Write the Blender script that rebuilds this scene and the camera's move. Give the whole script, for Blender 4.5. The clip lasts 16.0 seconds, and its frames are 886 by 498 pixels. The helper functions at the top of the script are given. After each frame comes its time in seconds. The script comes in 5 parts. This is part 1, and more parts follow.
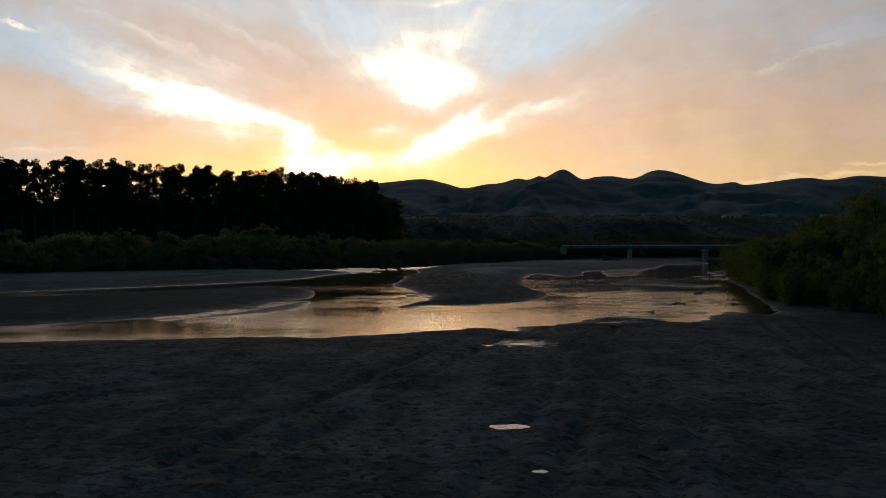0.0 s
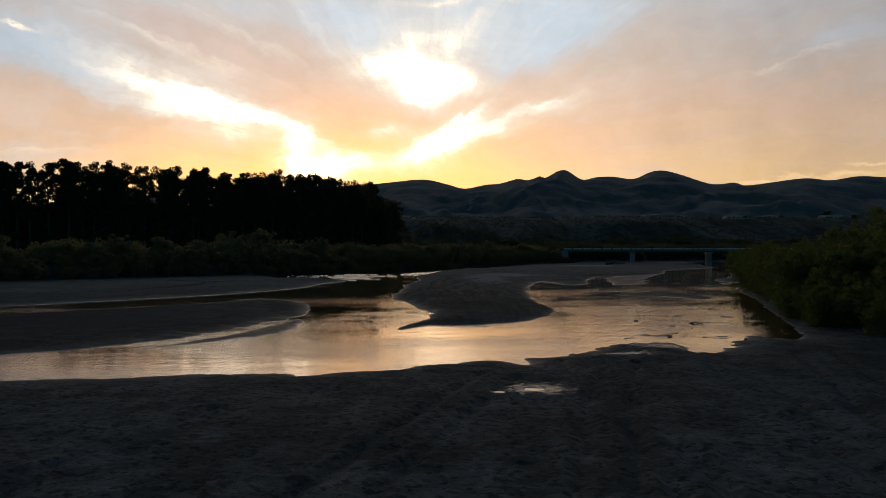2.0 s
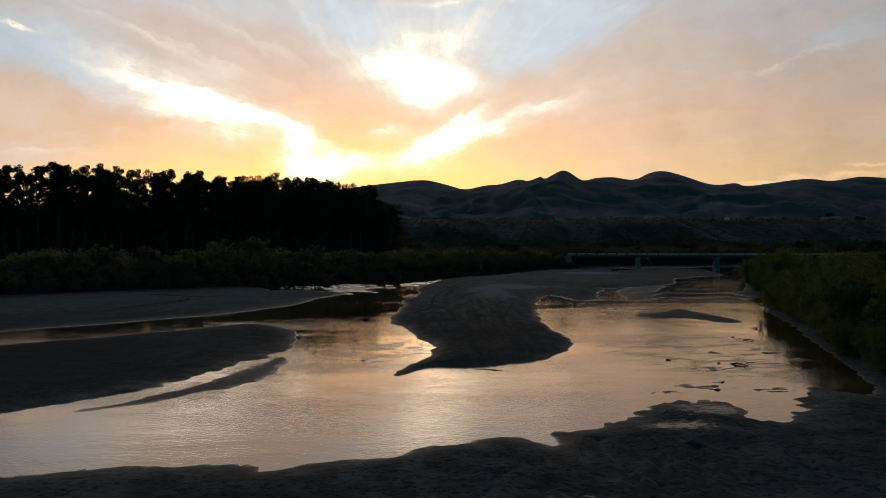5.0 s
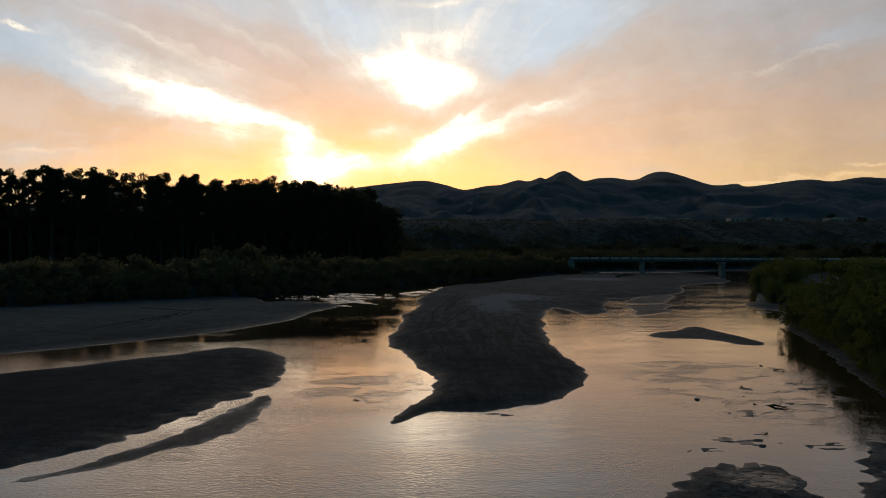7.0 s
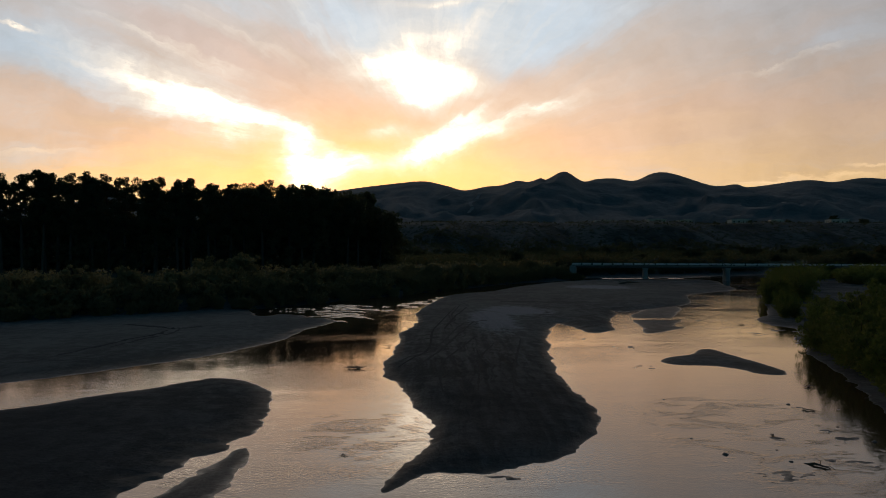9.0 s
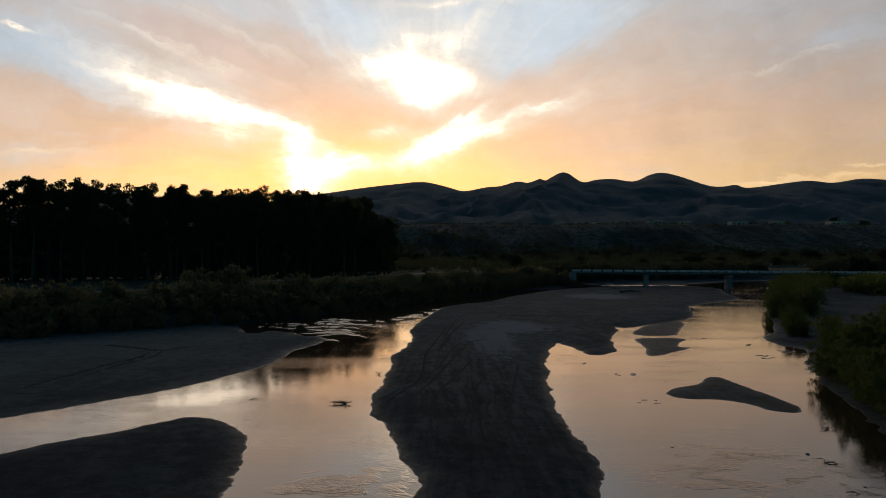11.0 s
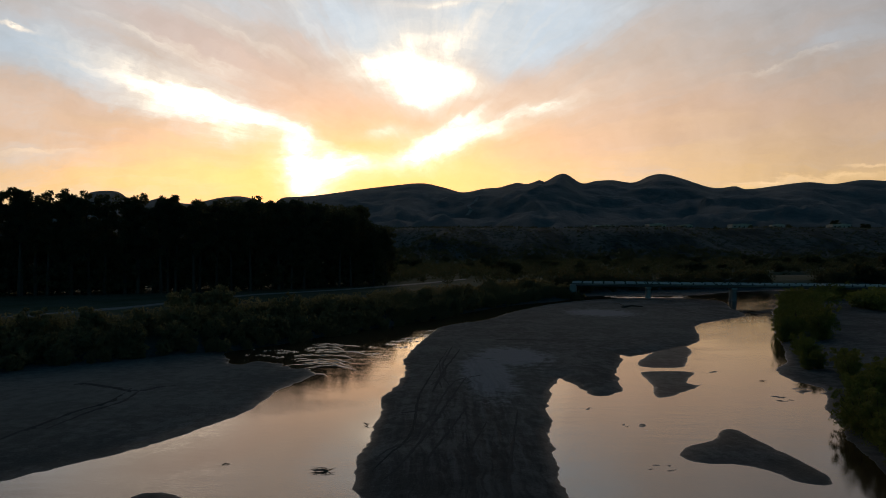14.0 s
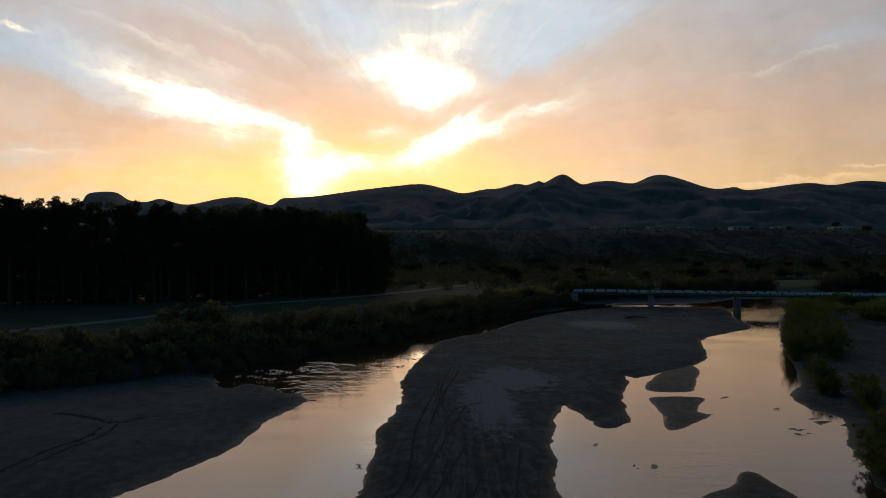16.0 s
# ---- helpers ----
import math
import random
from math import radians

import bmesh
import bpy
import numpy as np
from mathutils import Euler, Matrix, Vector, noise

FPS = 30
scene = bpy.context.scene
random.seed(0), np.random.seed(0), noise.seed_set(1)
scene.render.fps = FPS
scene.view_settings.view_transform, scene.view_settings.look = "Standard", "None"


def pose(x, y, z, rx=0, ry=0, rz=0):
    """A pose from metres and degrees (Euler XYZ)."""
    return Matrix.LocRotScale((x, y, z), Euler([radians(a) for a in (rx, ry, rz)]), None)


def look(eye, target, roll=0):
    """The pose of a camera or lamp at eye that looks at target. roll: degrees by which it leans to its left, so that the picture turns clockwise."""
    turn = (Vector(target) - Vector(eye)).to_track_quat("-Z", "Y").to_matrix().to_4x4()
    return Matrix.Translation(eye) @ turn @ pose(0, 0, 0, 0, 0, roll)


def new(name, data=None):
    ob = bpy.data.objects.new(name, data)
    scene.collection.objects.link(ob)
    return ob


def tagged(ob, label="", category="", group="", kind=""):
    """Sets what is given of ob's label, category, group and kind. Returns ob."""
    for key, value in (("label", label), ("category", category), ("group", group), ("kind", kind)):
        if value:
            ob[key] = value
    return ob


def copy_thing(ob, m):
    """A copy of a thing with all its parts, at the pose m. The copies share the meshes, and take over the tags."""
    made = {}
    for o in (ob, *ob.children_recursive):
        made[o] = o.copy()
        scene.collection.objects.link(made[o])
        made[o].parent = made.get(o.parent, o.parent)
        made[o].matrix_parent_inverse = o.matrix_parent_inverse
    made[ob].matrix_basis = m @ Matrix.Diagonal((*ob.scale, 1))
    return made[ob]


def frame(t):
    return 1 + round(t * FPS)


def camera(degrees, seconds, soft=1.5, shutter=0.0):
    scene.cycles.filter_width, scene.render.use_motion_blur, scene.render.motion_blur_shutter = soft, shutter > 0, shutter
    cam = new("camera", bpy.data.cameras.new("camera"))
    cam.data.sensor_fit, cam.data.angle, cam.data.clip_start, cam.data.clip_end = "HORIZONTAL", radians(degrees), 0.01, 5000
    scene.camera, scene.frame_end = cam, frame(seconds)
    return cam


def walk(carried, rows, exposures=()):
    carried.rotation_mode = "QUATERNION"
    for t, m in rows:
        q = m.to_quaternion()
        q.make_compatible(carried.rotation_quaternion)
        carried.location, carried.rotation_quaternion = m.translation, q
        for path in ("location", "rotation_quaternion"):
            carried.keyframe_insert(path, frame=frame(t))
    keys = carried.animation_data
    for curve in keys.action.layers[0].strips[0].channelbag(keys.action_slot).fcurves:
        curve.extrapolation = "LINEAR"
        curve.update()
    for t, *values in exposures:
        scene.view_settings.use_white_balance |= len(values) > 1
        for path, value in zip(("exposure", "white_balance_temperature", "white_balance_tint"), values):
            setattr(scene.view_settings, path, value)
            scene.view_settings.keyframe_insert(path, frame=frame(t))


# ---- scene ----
cam = camera(68.57, 16.0, 0.75)
PITCH = 90.06
PATH = [
    (0, 0, 0.0, 3.0),
    (1, -0.035, 0.921, 3.431),
    (2, -0.095, 2.13, 3.84),
    (3, -0.165, 3.539, 4.252),
    (4, -0.22, 5.069, 4.688),
    (5, -0.27, 6.657, 5.164),
    (6, -0.33, 8.249, 5.694),
    (7, -0.39, 9.807, 6.287),
    (8, -0.41, 11.304, 6.948),
    (9, -0.32, 12.725, 7.679),
    (10, -0.08, 14.069, 8.477),
    (11, 0.16, 15.347, 9.335),
    (12, 0.38, 16.583, 10.243),
    (13, 0.52, 17.812, 11.188),
    (14, 0.59, 19.084, 12.152),
    (15, 0.63, 20.459, 13.111),
    (16, 0.69, 22.013, 14.042),
]
walk(cam, [(t, pose(x, y, z, PITCH + 0.15 * t / 16, 0, -0.15 * min(max((t - 9) / 7, 0), 1))) for t, x, y, z in PATH])

# ---------------------------------------------------------------- sky and light
SUN_AZ, SUN_EL = radians(-11.3), radians(7.5)


class Nodes:
    """Short hand for node trees."""

    def __init__(self, tree):
        self.tree = tree
        tree.nodes.clear()

    def add(self, kind, **values):
        node = self.tree.nodes.new(kind)
        for key, value in values.items():
            if key == "op":
                node.operation = value
            elif key == "blend":
                node.data_type, node.blend_type = "RGBA", value
        return node

    def put(self, socket, value):
        if isinstance(value, bpy.types.NodeSocket):
            self.tree.links.new(value, socket)
        elif isinstance(value, (tuple, list)) and len(value) == 3 and len(socket.default_value) == 4:
            socket.default_value = (*value, 1)
        else:
            socket.default_value = value

    def math(self, op, *values, clamp=False):
        node = self.add("ShaderNodeMath", op=op)
        node.use_clamp = clamp
        for socket, value in zip(node.inputs, values):
            self.put(socket, value)
        return node.outputs[0]

    def vec(self, op, *values):
        node = self.add("ShaderNodeVectorMath", op=op)
        for socket, value in zip(node.inputs, values):
            self.put(socket, value)
        return node.outputs[0]

    def mix(self, factor, a, b, blend="MIX"):
        node = self.add("ShaderNodeMix", blend=blend)
        self.put(node.inputs[0], factor)
        self.put(node.inputs[6], a)
        self.put(node.inputs[7], b)
        return node.outputs[2]

    def smooth(self, value, low, high, to_low=0.0, to_high=1.0):
        node = self.add("ShaderNodeMapRange")
        node.interpolation_type = "SMOOTHSTEP"
        for socket, v in zip(node.inputs, (value, low, high, to_low, to_high)):
            self.put(socket, v)
        return node.outputs[0]

    def combine(self, x, y, z):
        node = self.add("ShaderNodeCombineXYZ")
        for socket, v in zip(node.inputs, (x, y, z)):
            self.put(socket, v)
        return node.outputs[0]

    def noise(self, vector, scale, detail=4, rough=0.55, distort=0.0):
        node = self.add("ShaderNodeTexNoise")
        self.put(node.inputs["Vector"], vector)
        node.inputs["Scale"].default_value, node.inputs["Detail"].default_value = scale, detail
        node.inputs["Roughness"].default_value, node.inputs["Distortion"].default_value = rough, distort
        return node.outputs["Fac"]

    def ramp(self, value, stops):
        node = self.add("ShaderNodeValToRGB")
        band = node.color_ramp
        while len(band.elements) < len(stops):
            band.elements.new(0.5)
        for element, (at, colour) in zip(band.elements, stops):
            element.position, element.color = at, (*colour, 1)
        self.put(node.inputs[0], value)
        return node.outputs[0]


def build_sky():
    world = bpy.data.worlds.new("sunset_sky")
    scene.world = world
    world.use_nodes = True
    n = Nodes(world.node_tree)
    way = n.add("ShaderNodeTexCoord").outputs["Generated"]
    split = n.add("ShaderNodeSeparateXYZ")
    n.put(split.inputs[0], way)
    x, y, z = split.outputs
    ahead = n.math("MAXIMUM", y, 0.12)
    u = n.math("DIVIDE", x, ahead)
    v = n.math("DIVIDE", n.math("MAXIMUM", z, 0.0), ahead)
    flat = n.combine(u, v, 0.0)
    # turbulence bends every cloud edge
    def turbulence(scale, detail):
        wob = n.add("ShaderNodeTexNoise")
        n.put(wob.inputs["Vector"], flat)
        wob.inputs["Scale"].default_value, wob.inputs["Detail"].default_value = scale, detail
        wob.inputs["Roughness"].default_value = 0.6
        return n.vec("SUBTRACT", wob.outputs["Color"], (0.5, 0.5, 0.5))

    # every fibre runs out from one point low in the west
    gu0, gv0 = -0.02, 0.135

    def fan(vector, turn, out, seed, detail, rough):
        part_of = n.add("ShaderNodeSeparateXYZ")
        n.put(part_of.inputs[0], vector)
        p, q = n.math("SUBTRACT", part_of.outputs[0], gu0), n.math("SUBTRACT", part_of.outputs[1], gv0)
        r = n.math("SQRT", n.math("ADD", n.math("ADD", n.math("MULTIPLY", p, p), n.math("MULTIPLY", q, q)), 0.0004))
        c, s = n.math("DIVIDE", p, r), n.math("DIVIDE", q, r)
        return n.noise(n.combine(n.math("MULTIPLY", c, turn), n.math("MULTIPLY", s, turn), n.math("ADD", n.math("MULTIPLY", r, out), seed)), 1.0, detail, rough), c, s, n.smooth(r, 0.04, 0.42, 0.12, 1.0)

    warped = n.vec("MULTIPLY_ADD", turbulence(4.0, 4), (0.055, 0.035, 0.0), flat)
    edge, c, s, away = fan(warped, 8.0, 4.0, 2.0, 6, 0.62)
    edge = n.math("MULTIPLY", n.math("MULTIPLY", n.math("SUBTRACT", edge, 0.5), 0.075), away)
    warped = n.vec("ADD", warped, n.combine(n.math("MULTIPLY", n.math("MULTIPLY", s, edge), -1.0), n.math("MULTIPLY", c, edge), 0.0))
    warped = n.vec("MULTIPLY_ADD", turbulence(15.0, 6), (0.055, 0.030, 0.0), warped)
    sp = n.add("ShaderNodeSeparateXYZ")
    n.put(sp.inputs[0], warped)
    wu, wv = sp.outputs[0], sp.outputs[1]

    def soft(cu, cv, length, above, below, lean, pull=0.8):
        """A soft oval patch of the sky, with a width of its own above and below its axis."""
        c, s = math.cos(radians(lean)), math.sin(radians(lean))
        p, q = n.math("SUBTRACT", wu, cu), n.math("SUBTRACT", wv, cv)
        e = n.math("DIVIDE", n.math("ADD", n.math("MULTIPLY", p, c), n.math("MULTIPLY", q, s)), length)
        g = n.math("SUBTRACT", n.math("MULTIPLY", q, c), n.math("MULTIPLY", p, s))
        g = n.math("ADD", n.math("DIVIDE", n.math("MAXIMUM", g, 0.0), above), n.math("DIVIDE", n.math("MINIMUM", g, 0.0), below))
        d = n.math("ADD", n.math("MULTIPLY", e, e), n.math("MULTIPLY", g, g))
        return n.math("EXPONENT", n.math("MULTIPLY", d, -pull))

    def heap(patches):
        total = None
        for cu, cv, length, above, below, lean, weight in patches:
            g = n.math("MULTIPLY", soft(cu, cv, length, above, below, lean), weight)
            total = g if total is None else n.math("ADD", total, g)
        return total

    streak = fan(warped, 4.5, 2.5, 3.1, 6, 0.6)[0]
    fine = fan(warped, 13.0, 5.0, 7.7, 6, 0.65)[0]
    streaks = n.math("ADD", n.math("MULTIPLY", n.math("SUBTRACT", streak, 0.5), n.math("ADD", n.math("MULTIPLY", away, 0.9), 0.5)), n.math("MULTIPLY", n.math("SUBTRACT", fine, 0.5), n.math("MULTIPLY", away, 1.3)))
    # gold at the skyline, then peach, then pale grey blue
    colour = n.ramp(n.math("MULTIPLY", n.math("ADD", wv, n.math("MULTIPLY", streaks, 0.05)), 2.5),
                    [(0.22, (1.12, 0.72, 0.32)), (0.36, (0.99, 0.665, 0.395)), (0.56, (0.87, 0.610, 0.440)), (0.74, (0.73, 0.590, 0.495)), (0.95, (0.645, 0.605, 0.585))])
    # rents in the veil with pale blue behind
    rents = heap([
        (-0.647, 0.32, 0.13, 0.052, 0.043, -6, 1.0), (-0.534, 0.273, 0.13, 0.026, 0.03, -22, 0.7), (-0.317, 0.377, 0.104, 0.026, 0.022, -24, 0.55),
        (-0.16, 0.36, 0.078, 0.039, 0.035, -28, 0.8), (0.04, 0.351, 0.148, 0.061, 0.052, 4, 1.1), (0.127, 0.29, 0.078, 0.035, 0.03, 20, 0.7),
        (0.205, 0.36, 0.13, 0.052, 0.039, 14, 0.7), (0.623, 0.333, 0.139, 0.035, 0.026, 12, 0.5), (-0.108, 0.312, 0.035, 0.026, 0.026, -40, 0.5)])
    open_air = n.smooth(n.math("ADD", rents, n.math("MULTIPLY", streaks, 0.75)), 0.05, 1.25)
    colour = n.mix(open_air, colour, (0.63, 0.705, 0.775))
    # rosy undersides of the thicker bands
    bands = heap([
        (-0.395, 0.333, 0.209, 0.019, 0.023, -26, 0.8), (-0.273, 0.273, 0.148, 0.026, 0.035, -24, 1.0), (-0.16, 0.199, 0.078, 0.035, 0.035, -28, 1.1),
        (-0.212, 0.307, 0.096, 0.017, 0.019, -27, 0.8), (-0.525, 0.177, 0.226, 0.031, 0.035, -6, 0.7), (-0.025, 0.207, 0.045, 0.01, 0.012, 20, 1.1),
        (-0.06, 0.187, 0.03, 0.012, 0.014, 50, 1.0), (0.105, 0.255, 0.078, 0.017, 0.021, 26, 0.6), (0.188, 0.168, 0.148, 0.031, 0.031, 6, 0.7),
        (0.405, 0.22, 0.226, 0.052, 0.052, 10, 0.5)])
    rose = n.smooth(n.math("ADD", bands, n.math("MULTIPLY", streaks, 0.8)), 0.15, 1.1, 0.0, 0.75)
    colour = n.mix(rose, colour, n.mix(n.smooth(wv, 0.17, 0.36), (0.92, 0.600, 0.405), (0.69, 0.545, 0.480)))
    # thin cream fibres
    pale = n.math("MULTIPLY", n.smooth(streaks, -0.05, 0.50, 0.0, 0.48), n.smooth(wu, 0.10, 0.35, 1.0, 0.40))
    colour = n.mix(pale, colour, (0.88, 0.80, 0.70))
    # the veil thickens towards the north and dims the light
    dim = n.math("MULTIPLY", n.smooth(wu, 0.05, 0.72, 1.0, 0.63), n.smooth(wu, -0.70, -0.30, 0.84, 1.0))
    colour = n.mix(1.0, colour, n.combine(dim, n.math("ADD", n.math("MULTIPLY", dim, 0.95), 0.05), n.math("ADD", n.math("MULTIPLY", dim, 0.88), 0.12)), "MULTIPLY")
    # gold glow round the hidden sun
    glow = n.math("ADD", n.math("MULTIPLY", soft(-0.17, 0.105, 0.26, 0.055, 0.055, 0), 0.95), n.math("MULTIPLY", soft(-0.10, 0.15, 0.18, 0.07, 0.07, 0), 0.30))
    colour = n.mix(n.math("MINIMUM", glow, 0.95), colour, (1.9, 0.90, 0.29))
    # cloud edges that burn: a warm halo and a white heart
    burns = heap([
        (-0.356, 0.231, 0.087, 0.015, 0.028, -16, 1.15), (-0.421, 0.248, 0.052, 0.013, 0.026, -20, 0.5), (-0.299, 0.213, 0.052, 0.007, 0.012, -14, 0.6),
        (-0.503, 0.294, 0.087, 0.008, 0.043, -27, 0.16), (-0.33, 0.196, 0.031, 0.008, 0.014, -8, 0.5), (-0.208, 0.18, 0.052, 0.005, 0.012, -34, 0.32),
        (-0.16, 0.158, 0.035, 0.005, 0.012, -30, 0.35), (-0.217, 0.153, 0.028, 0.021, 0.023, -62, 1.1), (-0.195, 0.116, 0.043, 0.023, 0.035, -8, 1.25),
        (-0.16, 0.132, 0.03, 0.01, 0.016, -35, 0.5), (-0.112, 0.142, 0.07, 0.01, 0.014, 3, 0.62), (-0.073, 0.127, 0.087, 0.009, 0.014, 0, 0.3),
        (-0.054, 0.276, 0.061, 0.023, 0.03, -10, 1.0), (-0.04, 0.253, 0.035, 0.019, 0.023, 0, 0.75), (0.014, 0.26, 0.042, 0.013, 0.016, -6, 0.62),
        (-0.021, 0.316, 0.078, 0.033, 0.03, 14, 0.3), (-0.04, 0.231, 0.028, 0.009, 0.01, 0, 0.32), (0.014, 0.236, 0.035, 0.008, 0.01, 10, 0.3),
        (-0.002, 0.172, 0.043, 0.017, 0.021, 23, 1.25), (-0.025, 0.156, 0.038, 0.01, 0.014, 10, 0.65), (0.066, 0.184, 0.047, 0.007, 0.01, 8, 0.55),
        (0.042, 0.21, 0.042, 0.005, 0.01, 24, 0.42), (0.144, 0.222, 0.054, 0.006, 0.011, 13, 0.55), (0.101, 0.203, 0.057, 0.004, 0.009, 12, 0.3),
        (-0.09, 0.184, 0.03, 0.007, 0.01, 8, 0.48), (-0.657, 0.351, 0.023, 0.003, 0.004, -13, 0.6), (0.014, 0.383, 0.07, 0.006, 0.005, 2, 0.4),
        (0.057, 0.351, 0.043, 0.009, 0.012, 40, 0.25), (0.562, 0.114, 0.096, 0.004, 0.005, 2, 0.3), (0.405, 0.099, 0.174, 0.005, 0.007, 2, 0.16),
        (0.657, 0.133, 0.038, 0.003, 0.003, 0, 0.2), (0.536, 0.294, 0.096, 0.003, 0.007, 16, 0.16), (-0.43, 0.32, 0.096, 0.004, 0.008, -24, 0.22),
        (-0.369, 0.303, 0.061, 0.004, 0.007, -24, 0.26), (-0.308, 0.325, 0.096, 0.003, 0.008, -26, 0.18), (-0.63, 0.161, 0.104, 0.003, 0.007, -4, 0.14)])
    haze = heap([(-0.034, 0.273, 0.14, 0.085, 0.050, 0, 0.22), (-0.020, 0.335, 0.11, 0.05, 0.05, 0, 0.12), (-0.40, 0.245, 0.20, 0.04, 0.05, -18, 0.14), (-0.02, 0.19, 0.14, 0.03, 0.03, 10, 0.12), (0.16, 0.225, 0.12, 0.03, 0.03, 14, 0.10)])
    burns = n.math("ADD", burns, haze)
    rays = fan(warped, 16.0, 9.0, 1.3, 6, 0.68)[0]
    fibre = n.math("ADD", n.math("MULTIPLY", n.math("SUBTRACT", rays, 0.5), away), n.noise(n.vec("MULTIPLY", warped, (1.0, 2.2, 1.0)), 13.0, 6, 0.65))
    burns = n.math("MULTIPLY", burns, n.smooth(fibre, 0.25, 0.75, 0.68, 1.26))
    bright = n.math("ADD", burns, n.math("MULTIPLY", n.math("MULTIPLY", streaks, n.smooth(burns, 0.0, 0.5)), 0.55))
    low = n.smooth(wv, 0.12, 0.22, 1.0, 0.0)
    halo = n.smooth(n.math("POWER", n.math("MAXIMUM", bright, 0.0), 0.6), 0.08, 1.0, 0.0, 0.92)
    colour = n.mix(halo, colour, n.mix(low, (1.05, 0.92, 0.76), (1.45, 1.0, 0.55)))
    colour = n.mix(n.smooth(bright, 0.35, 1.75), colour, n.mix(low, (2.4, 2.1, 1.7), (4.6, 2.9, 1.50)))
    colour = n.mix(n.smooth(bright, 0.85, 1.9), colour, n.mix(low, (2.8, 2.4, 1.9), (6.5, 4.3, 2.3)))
    # faint mottling of the whole veil
    mottle = n.math("ADD", n.math("MULTIPLY", n.math("SUBTRACT", fibre, 0.5), 0.14), n.math("MULTIPLY", n.math("SUBTRACT", n.noise(warped, 8.0, 6, 0.65), 0.5), 0.26))
    colour = n.mix(1.0, colour, n.combine(n.math("ADD", mottle, 1.0), n.math("ADD", n.math("MULTIPLY", mottle, 1.15), 1.0), n.math("ADD", n.math("MULTIPLY", mottle, 1.4), 1.0)), "MULTIPLY")
    # the rest of the dome: a clear dusk sky
    dusk = n.add("ShaderNodeTexSky")
    dusk.sky_type = "NISHITA"
    dusk.sun_disc, dusk.sun_elevation, dusk.sun_rotation = False, SUN_EL, SUN_AZ
    dome = n.mix(1.0, dusk.outputs[0], (0.0120, 0.0288, 0.0372), "MULTIPLY")
    front = n.math("MULTIPLY", n.smooth(y, 0.25, 0.75), n.smooth(z, 0.36, 0.60, 1.0, 0.0))
    back = n.add("ShaderNodeBackground")
    n.put(back.inputs[0], n.mix(front, dome, colour))
    back.inputs[1].default_value = 1.0
    out = n.add("ShaderNodeOutputWorld")
    n.put(out.inputs[0], back.outputs[0])


build_sky()
sun = new("sun", bpy.data.lights.new("sun", "SUN"))
sun.data.energy, sun.data.angle, sun.data.color = 0.07, radians(45), (1.0, 0.74, 0.48)
sun.matrix_world = look((0, 0, 0), (-math.sin(SUN_AZ) * math.cos(SUN_EL), -math.cos(SUN_AZ) * math.cos(SUN_EL), -math.sin(SUN_EL)))
scene.view_settings.exposure = 0.0


# ---------------------------------------------------------------- materials
def material(name):
    m = bpy.data.materials.new(name)
    m.use_nodes = True
    n = Nodes(m.node_tree)
    out = n.add("ShaderNodeOutputMaterial")
    bsdf = n.add("ShaderNodeBsdfPrincipled")
    n.put(out.inputs[0], bsdf.outputs[0])
    return m, n, bsdf


def bump(n, bsdf, height, strength, distance):
    node = n.add("ShaderNodeBump")
    node.inputs["Strength"].default_value, node.inputs["Distance"].default_value = strength, distance
    n.put(node.inputs["Height"], height)
    n.put(bsdf.inputs["Normal"], node.outputs[0])


def plain(name, low, high, scale, rough=0.85, metal=0.0, relief=0.02, fine=None):
    """A rough surface whose colour wanders between two tones, with grain."""
    m, n, bsdf = material(name)
    at = n.add("ShaderNodeTexCoord").outputs["Object"]
    rnd = n.add("ShaderNodeObjectInfo").outputs["Random"]
    wide = n.noise(at, scale, 5, 0.6)
    grain = n.noise(at, fine or scale * 9, 4, 0.65)
    f = n.math("ADD", n.math("ADD", n.math("MULTIPLY", wide, 0.8), n.math("MULTIPLY", grain, 0.5)), n.math("MULTIPLY", rnd, 0.3))
    n.put(bsdf.inputs["Base Color"], n.mix(n.smooth(f, 0.45, 1.15), low, high))
    n.put(bsdf.inputs["Roughness"], n.smooth(grain, 0.2, 0.8, rough - 0.1, min(rough + 0.1, 1.0)))
    bsdf.inputs["Metallic"].default_value = metal
    bump(n, bsdf, grain, 0.6, relief)
    return m


